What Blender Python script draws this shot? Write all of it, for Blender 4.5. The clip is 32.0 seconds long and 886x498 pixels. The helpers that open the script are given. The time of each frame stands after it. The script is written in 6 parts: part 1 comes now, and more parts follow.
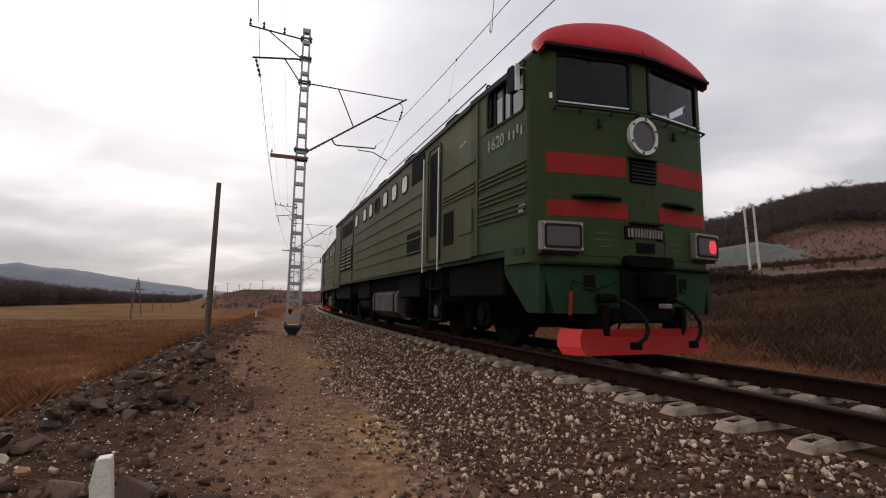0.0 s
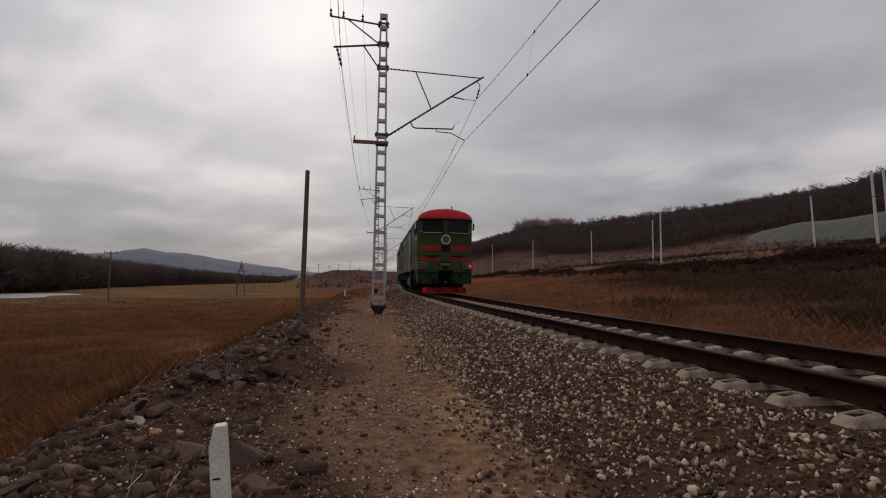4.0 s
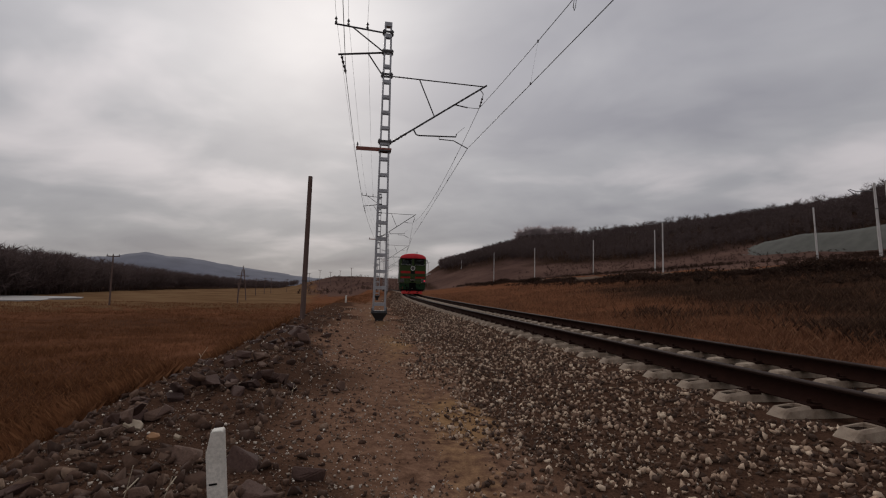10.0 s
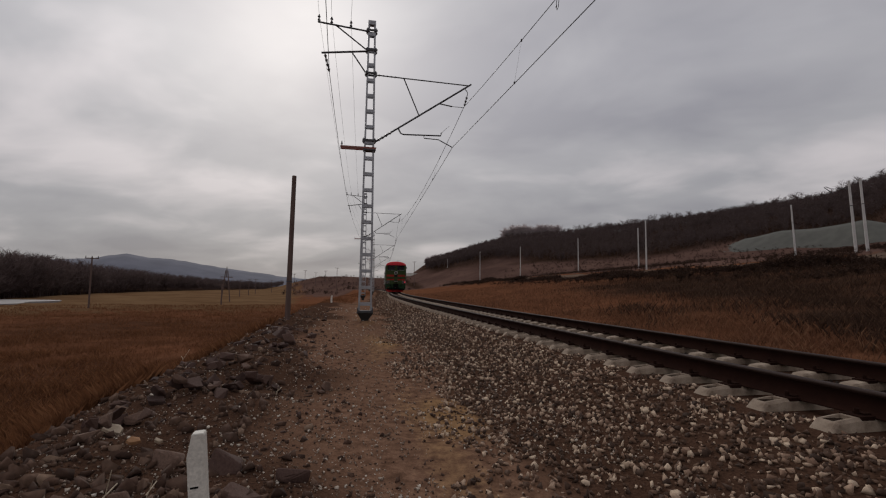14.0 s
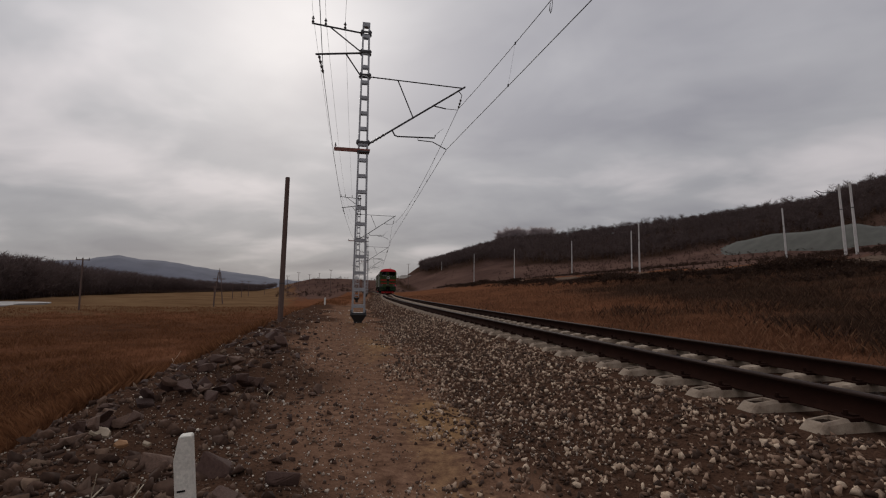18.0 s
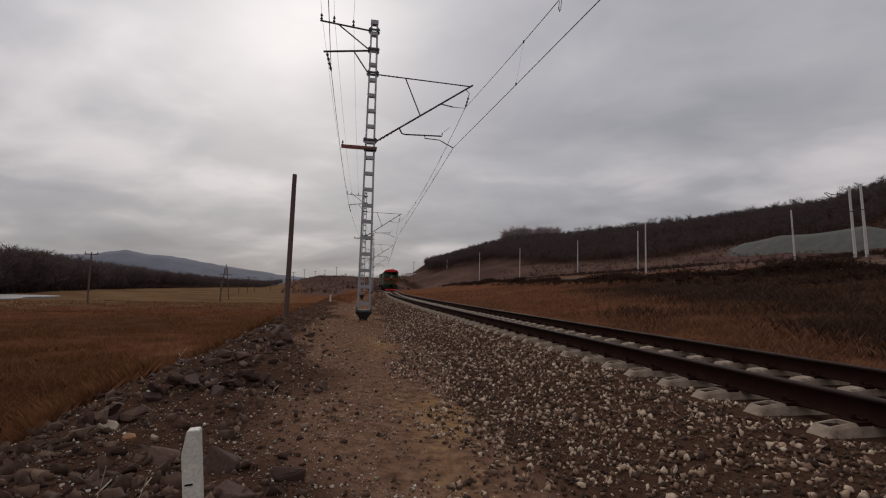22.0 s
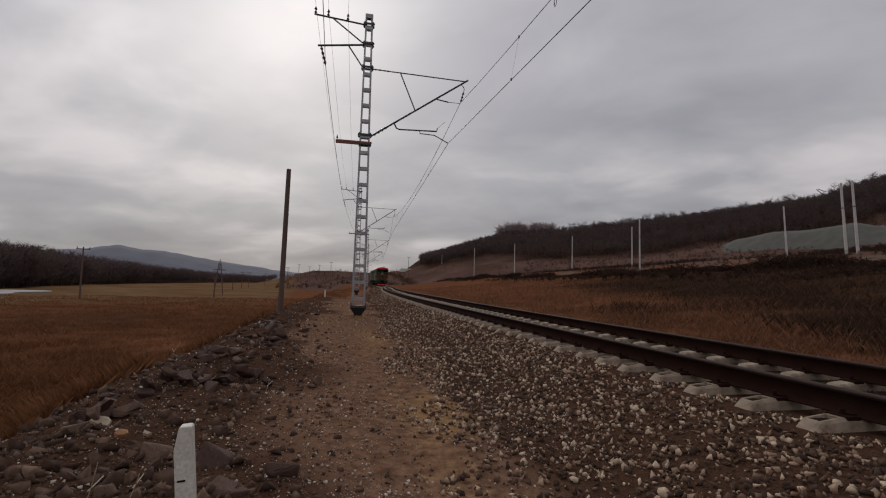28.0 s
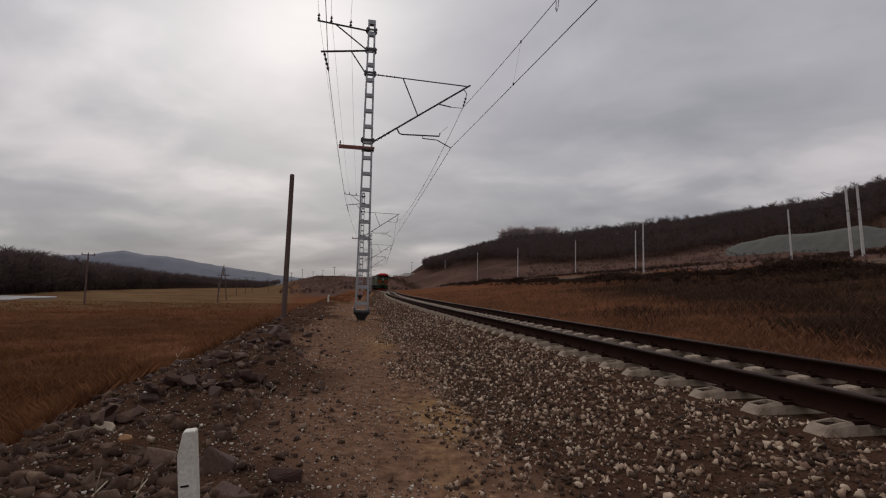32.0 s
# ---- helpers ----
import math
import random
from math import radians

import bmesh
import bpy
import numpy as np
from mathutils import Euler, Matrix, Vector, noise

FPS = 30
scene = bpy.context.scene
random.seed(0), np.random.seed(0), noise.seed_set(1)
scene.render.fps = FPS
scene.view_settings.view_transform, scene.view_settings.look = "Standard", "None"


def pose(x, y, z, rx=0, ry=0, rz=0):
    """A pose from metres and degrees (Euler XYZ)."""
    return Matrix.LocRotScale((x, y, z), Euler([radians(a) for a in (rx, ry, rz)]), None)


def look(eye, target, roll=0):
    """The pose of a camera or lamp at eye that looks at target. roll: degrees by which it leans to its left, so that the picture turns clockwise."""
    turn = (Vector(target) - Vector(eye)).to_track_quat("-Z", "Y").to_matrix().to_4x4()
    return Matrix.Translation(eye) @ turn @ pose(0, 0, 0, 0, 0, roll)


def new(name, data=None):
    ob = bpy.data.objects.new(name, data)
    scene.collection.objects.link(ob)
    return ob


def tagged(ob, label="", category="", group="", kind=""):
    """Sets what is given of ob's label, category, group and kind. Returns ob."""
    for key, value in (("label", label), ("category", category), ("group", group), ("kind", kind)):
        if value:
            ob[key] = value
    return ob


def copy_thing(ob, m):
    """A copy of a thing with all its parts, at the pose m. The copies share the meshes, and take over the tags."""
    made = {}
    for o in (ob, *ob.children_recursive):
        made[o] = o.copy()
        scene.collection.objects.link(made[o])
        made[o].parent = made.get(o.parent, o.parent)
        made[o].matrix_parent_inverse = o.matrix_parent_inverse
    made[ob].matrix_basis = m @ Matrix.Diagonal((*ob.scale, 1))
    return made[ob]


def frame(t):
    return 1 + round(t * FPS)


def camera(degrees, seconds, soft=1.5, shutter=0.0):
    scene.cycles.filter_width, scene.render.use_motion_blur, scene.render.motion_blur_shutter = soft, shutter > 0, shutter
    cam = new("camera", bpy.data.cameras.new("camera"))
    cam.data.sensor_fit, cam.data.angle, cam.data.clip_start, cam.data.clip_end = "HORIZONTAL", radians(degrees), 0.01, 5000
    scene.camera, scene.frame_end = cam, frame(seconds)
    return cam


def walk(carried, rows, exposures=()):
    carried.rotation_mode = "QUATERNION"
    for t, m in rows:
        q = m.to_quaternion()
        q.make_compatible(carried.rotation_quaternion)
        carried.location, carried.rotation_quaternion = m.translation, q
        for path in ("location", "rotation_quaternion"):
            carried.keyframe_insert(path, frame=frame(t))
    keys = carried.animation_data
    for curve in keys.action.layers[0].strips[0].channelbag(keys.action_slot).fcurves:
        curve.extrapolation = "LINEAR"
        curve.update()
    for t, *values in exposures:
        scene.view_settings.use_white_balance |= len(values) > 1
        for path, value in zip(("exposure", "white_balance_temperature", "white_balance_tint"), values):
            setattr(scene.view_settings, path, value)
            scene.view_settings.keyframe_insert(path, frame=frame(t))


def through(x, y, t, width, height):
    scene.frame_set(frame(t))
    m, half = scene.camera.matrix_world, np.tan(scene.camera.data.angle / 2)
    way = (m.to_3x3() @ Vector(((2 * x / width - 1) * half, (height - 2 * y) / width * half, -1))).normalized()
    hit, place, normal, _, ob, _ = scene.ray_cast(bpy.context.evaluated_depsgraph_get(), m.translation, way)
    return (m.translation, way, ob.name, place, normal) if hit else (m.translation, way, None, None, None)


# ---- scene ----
cam = camera(86.0, 32.0, 1.15)
PATH = (
    (0.0, pose(-0.016, -0.016, 1.238, 96.51, -0.82, 1.24)),
    (0.5, pose(-0.007, -0.01, 1.235, 96.42, 1.0, 1.53)),
    (1.0, pose(-0.002, -0.006, 1.235, 95.08, -0.21, 0.23)),
    (1.5, pose(-0.005, -0.006, 1.241, 94.72, 0.26, 3.38)),
    (2.0, pose(-0.012, -0.01, 1.248, 94.65, -0.67, 5.88)),
    (2.5, pose(-0.017, -0.011, 1.255, 93.87, -0.6, 6.69)),
    (3.0, pose(-0.018, -0.01, 1.257, 93.84, 0.11, 7.67)),
    (3.5, pose(-0.018, -0.01, 1.257, 94.2, 0.41, 8.78)),
    (4.0, pose(-0.019, -0.011, 1.258, 93.92, -0.59, 10.91)),
    (4.5, pose(-0.021, -0.012, 1.259, 94.02, -0.19, 12.02)),
    (6.5, pose(-0.012, -0.004, 1.26, 93.75, -0.84, 11.96)),
    (7.0, pose(-0.01, -0.003, 1.259, 93.92, -0.79, 11.99)),
    (7.5, pose(-0.009, -0.003, 1.259, 93.69, -0.72, 11.42)),
    (8.0, pose(-0.011, -0.005, 1.258, 94.15, -0.42, 11.56)),
    (8.5, pose(-0.012, -0.006, 1.257, 94.25, -1.06, 11.45)),
    (9.0, pose(-0.013, -0.007, 1.257, 94.3, -1.48, 10.85)),
    (9.5, pose(-0.014, -0.008, 1.256, 94.5, -1.49, 10.85)),
    (10.0, pose(-0.015, -0.009, 1.255, 94.8, -1.28, 11.06)),
    (10.5, pose(-0.011, -0.007, 1.254, 94.85, -1.02, 10.85)),
    (11.0, pose(-0.003, -0.001, 1.254, 93.97, -0.68, 10.24)),
    (11.5, pose(0.002, 0.003, 1.253, 93.98, -0.35, 10.11)),
    (12.0, pose(0.003, 0.003, 1.251, 94.26, -0.72, 9.99)),
    (12.5, pose(0.001, 0.001, 1.251, 94.44, -0.86, 9.86)),
    (13.0, pose(-0.002, -0.001, 1.251, 94.77, -0.48, 9.9)),
    (13.5, pose(-0.003, -0.002, 1.25, 95.04, -0.64, 9.71)),
    (14.0, pose(-0.003, -0.003, 1.25, 94.73, -0.7, 9.42)),
    (14.5, pose(-0.003, -0.003, 1.249, 94.92, -0.81, 9.5)),
    (16.5, pose(0.002, 0.002, 1.25, 94.95, -0.97, 9.5)),
    (17.0, pose(0.004, 0.003, 1.25, 95.34, -0.82, 9.08)),
    (17.5, pose(0.008, 0.005, 1.248, 95.16, -0.87, 8.86)),
    (18.0, pose(0.012, 0.007, 1.246, 95.01, -0.77, 8.71)),
    (18.5, pose(0.015, 0.01, 1.245, 94.83, -0.8, 8.37)),
    (19.0, pose(0.016, 0.011, 1.247, 94.85, -0.49, 8.46)),
    (19.5, pose(0.014, 0.01, 1.248, 94.53, -0.68, 8.81)),
    (20.0, pose(0.01, 0.007, 1.25, 94.36, -0.9, 8.83)),
    (20.5, pose(0.007, 0.006, 1.25, 94.3, -1.07, 8.77)),
    (21.0, pose(0.006, 0.004, 1.25, 94.37, -1.22, 8.91)),
    (21.5, pose(0.004, 0.003, 1.248, 94.57, -1.33, 9.17)),
    (22.0, pose(0.003, 0.002, 1.247, 94.79, -1.44, 9.32)),
    (22.5, pose(0.001, 0.0, 1.248, 94.93, -1.45, 9.35)),
    (23.0, pose(-0.002, -0.002, 1.25, 94.72, -1.82, 9.36)),
    (23.5, pose(-0.005, -0.004, 1.25, 94.61, -1.86, 9.34)),
    (24.0, pose(-0.007, -0.006, 1.25, 94.73, -2.08, 9.4)),
    (24.5, pose(-0.008, -0.006, 1.25, 94.91, -2.16, 9.65)),
    (25.0, pose(-0.004, -0.003, 1.25, 94.85, -1.94, 9.31)),
    (25.5, pose(-0.001, -0.0, 1.251, 94.35, -1.48, 9.22)),
    (27.5, pose(0.007, 0.005, 1.25, 94.1, -1.65, 8.63)),
    (28.0, pose(0.008, 0.006, 1.25, 94.26, -1.5, 8.7)),
    (28.5, pose(0.009, 0.007, 1.25, 94.49, -1.31, 8.77)),
    (29.0, pose(0.009, 0.007, 1.251, 94.51, -1.38, 8.95)),
    (29.5, pose(0.007, 0.006, 1.252, 94.17, -1.3, 9.55)),
    (30.0, pose(0.005, 0.005, 1.252, 94.67, -0.77, 9.42)),
    (30.5, pose(0.005, 0.004, 1.25, 95.23, -0.84, 9.18)),
    (31.0, pose(0.006, 0.004, 1.248, 95.26, -1.11, 9.29)),
    (31.5, pose(0.008, 0.005, 1.247, 94.99, -1.3, 9.28)),
    (32.0, pose(0.009, 0.006, 1.247, 94.8, -1.31, 9.09)),
)
walk(cam, PATH, exposures=((0.0, 0.86), (1.0, 0.42), (2.0, 0.32), (4.0, 0.2), (7.0, 0.1), (9.0, 0.07), (18.0, 0.08), (21.0, 0.14), (32.0, 0.14)))

# ---- world and sun ----
SUN_AZ, SUN_EL = -28.0, 30.0          # degrees right of +y, degrees up
sun_way = Vector((math.sin(radians(SUN_AZ)) * math.cos(radians(SUN_EL)), math.cos(radians(SUN_AZ)) * math.cos(radians(SUN_EL)), math.sin(radians(SUN_EL))))


def make_world():
    w = bpy.data.worlds.new("overcast_sky")
    scene.world = w
    w.use_nodes = True
    nt = w.node_tree
    nt.nodes.clear()
    N, L = nt.nodes.new, nt.links.new

    def math_node(op, a, b=None, clamp=False):
        n = N("ShaderNodeMath")
        n.operation, n.use_clamp = op, clamp
        for i, v in enumerate((a, b)):
            if v is None:
                continue
            if isinstance(v, (int, float)):
                n.inputs[i].default_value = v
            else:
                L(v, n.inputs[i])
        return n.outputs[0]

    out, bg, tc = N("ShaderNodeOutputWorld"), N("ShaderNodeBackground"), N("ShaderNodeTexCoord")
    sky = N("ShaderNodeTexSky")
    sky.sky_type, sky.sun_disc = "NISHITA", False
    sky.sun_elevation, sky.sun_rotation = radians(SUN_EL), radians(SUN_AZ)
    sky.air_density, sky.dust_density = 1.0, 2.0
    sep = N("ShaderNodeSeparateXYZ")
    L(tc.outputs["Generated"], sep.inputs[0])
    up = math_node("ADD", math_node("MAXIMUM", sep.outputs["Z"], 0.0), 0.22)
    comb = N("ShaderNodeCombineXYZ")
    L(math_node("DIVIDE", sep.outputs["X"], up), comb.inputs[0])
    L(math_node("DIVIDE", sep.outputs["Y"], up), comb.inputs[1])

    def clouds(scale, detail, rough, dist, offset):
        mp = N("ShaderNodeMapping")
        mp.inputs["Location"].default_value = offset
        mp.inputs["Rotation"].default_value = (0, 0, 0.5)
        mp.inputs["Scale"].default_value = (0.9, 1.1, 1)
        L(comb.outputs[0], mp.inputs[0])
        n = N("ShaderNodeTexNoise")
        n.inputs["Scale"].default_value, n.inputs["Detail"].default_value = scale, detail
        n.inputs["Roughness"].default_value, n.inputs["Distortion"].default_value = rough, dist
        L(mp.outputs[0], n.inputs["Vector"])
        return n.outputs["Fac"]

    big = clouds(0.62, 3, 0.5, 0.35, (2.3, 1.1, 0))
    fine = clouds(1.9, 4, 0.5, 0.25, (7.1, 3.4, 2.0))
    mix = math_node("ADD", math_node("MULTIPLY", big, 0.62), math_node("MULTIPLY", fine, 0.38))
    ramp = N("ShaderNodeValToRGB")
    el = ramp.color_ramp.elements
    el[0].position, el[0].color = 0.385, (0.238, 0.233, 0.257, 1)
    el[1].position, el[1].color = 0.605, (0.52, 0.485, 0.495, 1)
    mid = el.new(0.5)
    mid.color = (0.325, 0.318, 0.335, 1)
    L(mix, ramp.inputs[0])
    # the sun behind thin cloud
    dot = N("ShaderNodeVectorMath")
    dot.operation = "DOT_PRODUCT"
    L(tc.outputs["Generated"], dot.inputs[0])
    dot.inputs[1].default_value = sun_way
    near = math_node("MAXIMUM", dot.outputs["Value"], 0.0)
    glow = math_node("ADD", math_node("MULTIPLY", math_node("POWER", near, 8.0), 0.118), math_node("MULTIPLY", math_node("POWER", near, 45.0), 0.16))
    gain = N("ShaderNodeMixRGB")
    gain.blend_type = "ADD"
    gain.inputs[0].default_value = 1.0
    gc = N("ShaderNodeCombineXYZ")
    for i in range(3):
        L(math_node("MULTIPLY", glow, (1.0, 0.98, 0.96)[i]), gc.inputs[i])
    L(ramp.outputs[0], gain.inputs[1])
    L(gc.outputs[0], gain.inputs[2])
    add = N("ShaderNodeMixRGB")
    add.blend_type = "ADD"
    add.inputs[0].default_value = 0.004
    L(gain.outputs[0], add.inputs[1])
    L(sky.outputs[0], add.inputs[2])
    low = N("ShaderNodeMapRange")
    low.inputs["From Min"].default_value, low.inputs["From Max"].default_value = 0.0, 0.42
    low.inputs["To Min"].default_value, low.inputs["To Max"].default_value = 0.60, 1.0
    L(sep.outputs["Z"], low.inputs["Value"])
    shade = N("ShaderNodeMixRGB")
    shade.blend_type = "MULTIPLY"
    shade.inputs[0].default_value = 1.0
    L(add.outputs[0], shade.inputs[1])
    lc = N("ShaderNodeCombineXYZ")
    for i in range(3):
        L(low.outputs["Result"], lc.inputs[i])
    L(lc.outputs[0], shade.inputs[2])
    L(shade.outputs[0], bg.inputs["Color"])
    bg.inputs["Strength"].default_value = 1.205
    L(bg.outputs[0], out.inputs["Surface"])


make_world()
sun = new("sun", bpy.data.lights.new("sun", "SUN"))
sun.data.energy, sun.data.angle, sun.data.color = 0.7, radians(25), (1.0, 0.96, 0.9)
sun.matrix_world = look(sun_way * 100, (0, 0, 0))


# ---- materials ----
class Tree:
    """A short way to write node trees."""

    def __init__(self, name):
        self.mat = bpy.data.materials.new(name)
        self.mat.use_nodes = True
        self.nt = self.mat.node_tree
        self.bsdf = self.nt.nodes["Principled BSDF"]
        self.tc = self.nt.nodes.new("ShaderNodeTexCoord")
        self.coord = self.tc.outputs["Object"]

    def node(self, kind, **values):
        n = self.nt.nodes.new(kind)
        for k, v in values.items():
            n.inputs[k.replace("_", " ")].default_value = v
        return n

    def link(self, a, b):
        self.nt.links.new(a, b)

    def noise(self, scale, detail=4, rough=0.55, stretch=None, coord=None):
        n = self.node("ShaderNodeTexNoise", Scale=scale, Detail=detail, Roughness=rough)
        src = coord or self.coord
        if stretch:
            m = self.node("ShaderNodeMapping")
            m.inputs["Scale"].default_value = stretch
            self.link(src, m.inputs[0])
            src = m.outputs[0]
        self.link(src, n.inputs["Vector"])
        return n.outputs["Fac"]

    def ramp(self, fac, *stops):
        r = self.node("ShaderNodeValToRGB")
        e = r.color_ramp.elements
        while len(e) < len(stops):
            e.new(0.5)
        for s, (p, c) in zip(e, stops):
            s.position, s.color = p, (*c, 1) if len(c) == 3 else c
        self.link(fac, r.inputs[0])
        return r.outputs[0]

    def mix(self, fac, a, b, blend="MIX"):
        m = self.node("ShaderNodeMixRGB")
        m.blend_type = blend
        for i, v in enumerate((fac, a, b)):
            if isinstance(v, (int, float)):
                m.inputs[i].default_value = v
            elif isinstance(v, tuple):
                m.inputs[i].default_value = (*v, 1)
            else:
                self.link(v, m.inputs[i])
        return m.outputs[0]

    def math(self, op, a, b=0.5, clamp=False):
        n = self.node("ShaderNodeMath")
        n.operation, n.use_clamp = op, clamp
        for i, v in enumerate((a, b)):
            if isinstance(v, (int, float)):
                n.inputs[i].default_value = v
            else:
                self.link(v, n.inputs[i])
        return n.outputs[0]

    def bump(self, height, strength=0.4, distance=0.01):
        b = self.node("ShaderNodeBump", Strength=strength, Distance=distance)
        self.link(height, b.inputs["Height"])
        self.link(b.outputs[0], self.bsdf.inputs["Normal"])

    def done(self, color=None, rough=0.8, metal=0.0, spec=None):
        if color is not None:
            if isinstance(color, tuple):
                self.bsdf.inputs["Base Color"].default_value = (*color, 1)
            else:
                self.link(color, self.bsdf.inputs["Base Color"])
        if isinstance(rough, (int, float)):
            self.bsdf.inputs["Roughness"].default_value = rough
        else:
            self.link(rough, self.bsdf.inputs["Roughness"])
        self.bsdf.inputs["Metallic"].default_value = metal
        if spec is not None:
            self.bsdf.inputs["Specular IOR Level"].default_value = spec
        return self.mat


def worn(name, base, dirt, rough=0.6, metal=0.0, scale=3.0, amount=0.5, streak=None, bump=0.15, spec=0.3):
    """Paint, concrete, steel or wood: a base colour, grain, and dirt in patches."""
    t = Tree(name)
    patch = t.noise(scale, 5, 0.6, streak)
    grain = t.noise(scale * 22, 3, 0.6, streak)
    rnd = t.node("ShaderNodeObjectInfo").outputs["Random"]
    tone = t.ramp(grain, (0.3, tuple(c * 0.8 for c in base)), (0.7, tuple(min(1, c * 1.15) for c in base)))
    tone = t.mix(t.math("MULTIPLY", rnd, 0.25), tone, tuple(c * 0.7 for c in base))
    mask = t.ramp(patch, (0.5 - amount * 0.25, (0, 0, 0)), (0.5 + 0.22, (1, 1, 1)))
    col = t.mix(t.math("MULTIPLY", mask, amount), tone, dirt)
    t.bump(grain, bump, 0.01)
    return t.done(col, t.math("ADD", rough - 0.1, t.math("MULTIPLY", patch, 0.2)), metal, spec)


def plain(name, col, rough=0.6, metal=0.0, scale=30.0, spec=None):
    t = Tree(name)
    g = t.noise(scale, 3)
    return t.done(t.ramp(g, (0.3, tuple(c * 0.82 for c in col)), (0.7, tuple(min(1, c * 1.12) for c in col))), rough, metal, spec)


def island_mat(name, stops, rough=0.9, scale=None, bump=0.3):
    """Joined pieces, each of its own tone."""
    t = Tree(name)
    g = t.node("ShaderNodeNewGeometry").outputs["Random Per Island"]
    col = t.ramp(g, *stops)
    if scale:
        n = t.noise(scale, 4, 0.65)
        col = t.mix(0.55, col, t.ramp(n, (0.3, (0.35, 0.33, 0.32)), (0.7, (1.15, 1.12, 1.1))), "MULTIPLY")
        t.bump(n, bump, 0.01)
    return t.done(col, rough, spec=0.25)


def plant_mat(name, stops, through=0.5):
    """Thin blades and twigs, each of its own tone, that let light through."""
    t = Tree(name)
    col = t.ramp(t.node("ShaderNodeNewGeometry").outputs["Random Per Island"], *stops)
    t.done(col, 0.95, spec=0.1)
    thin, mix = t.node("ShaderNodeBsdfTranslucent"), t.node("ShaderNodeMixShader")
    t.link(col, thin.inputs["Color"])
    mix.inputs[0].default_value = through
    t.link(t.bsdf.outputs[0], mix.inputs[1])
    t.link(thin.outputs[0], mix.inputs[2])
    t.link(mix.outputs[0], t.nt.nodes["Material Output"].inputs["Surface"])
    return t.mat


def object_mat(name, stops, rough=0.9, scale=20.0, bump=0.4):
    t = Tree(name)
    g = t.node("ShaderNodeObjectInfo").outputs["Random"]
    col = t.ramp(g, *stops)
    n = t.noise(scale, 5, 0.65)
    col = t.mix(0.6, col, t.ramp(n, (0.3, (0.45, 0.43, 0.42)), (0.7, (1.15, 1.12, 1.1))), "MULTIPLY")
    t.bump(n, bump, 0.02)
    return t.done(col, rough, spec=0.25)


def ground_mat():
    t = Tree("ground_soil")
    at = t.node("ShaderNodeAttribute")
    at.attribute_name = "zone"
    sep = t.node("ShaderNodeSeparateColor")
    t.link(at.outputs["Color"], sep.inputs[0])
    at2 = t.node("ShaderNodeAttribute")
    at2.attribute_name = "zone_far"
    sep2 = t.node("ShaderNodeSeparateColor")
    t.link(at2.outputs["Color"], sep2.inputs[0])
    n1, n2, n3 = t.noise(0.6, 5, 0.6), t.noise(9, 5, 0.65), t.noise(55, 4, 0.7)
    dirt = t.ramp(n2, (0.28, (0.090, 0.050, 0.033)), (0.5, (0.176, 0.101, 0.067)), (0.75, (0.29, 0.176, 0.118)))
    dirt = t.mix(0.5, dirt, t.ramp(n3, (0.3, (0.5, 0.48, 0.47)), (0.72, (1.35, 1.3, 1.25))), "MULTIPLY")
    sand = t.ramp(n2, (0.3, (0.20, 0.115, 0.058)), (0.7, (0.33, 0.20, 0.105)))
    sand = t.mix(0.35, sand, t.ramp(n3, (0.35, (0.45, 0.42, 0.4)), (0.6, (1.1, 1.08, 1.05))), "MULTIPLY")
    gravel = t.ramp(n3, (0.3, (0.034, 0.01805, 0.01196)), (0.7, (0.105, 0.0589, 0.03956)))
    grass = t.ramp(n1, (0.3, (0.125, 0.053, 0.028)), (0.55, (0.180, 0.078, 0.042)), (0.8, (0.235, 0.110, 0.060)))
    grass = t.mix(0.6, grass, t.ramp(n2, (0.3, (0.5, 0.48, 0.46)), (0.7, (1.2, 1.15, 1.1))), "MULTIPLY")
    edge = lambda m: t.ramp(t.math("ADD", m, t.math("MULTIPLY", t.math("SUBTRACT", n2, 0.5), 0.7)), (0.36, (0, 0, 0)), (0.64, (1, 1, 1)))
    col = t.mix(edge(sep.outputs[0]), dirt, gravel)
    col = t.mix(edge(sep.outputs[1]), col, sand)
    col = t.mix(edge(sep.outputs[2]), col, grass)
    beige = t.ramp(n1, (0.3, (0.105, 0.073, 0.055)), (0.7, (0.165, 0.120, 0.090)))
    # slope colour lightened: some haze of the distance is mixed into it
    wood = t.mix(0.5, t.ramp(t.noise(0.15, 5, 0.7), (0.3, (0.074, 0.044, 0.036)), (0.7, (0.136, 0.082, 0.066))), t.ramp(t.noise(0.03, 5, 0.6), (0.35, (0.064, 0.038, 0.032)), (0.65, (0.165, 0.099, 0.078))))
    pale = t.ramp(t.noise(0.05, 5, 0.6), (0.35, (0.125, 0.070, 0.037)), (0.65, (0.19, 0.118, 0.064)))
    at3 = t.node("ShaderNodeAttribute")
    at3.attribute_name = "zone_dark"
    # dark weed ground, used again as painted shade under the woods
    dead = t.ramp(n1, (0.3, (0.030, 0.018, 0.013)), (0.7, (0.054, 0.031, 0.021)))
    col = t.mix(edge(sep2.outputs[0]), col, beige)
    col = t.mix(edge(sep2.outputs[1]), col, wood)
    col = t.mix(edge(sep2.outputs[2]), col, pale)
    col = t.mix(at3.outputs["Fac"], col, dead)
    t.bump(t.math("ADD", n2, t.math("MULTIPLY", n3, 0.5)), 0.6, 0.03)
    return t.done(col, 1.0, spec=0.0)


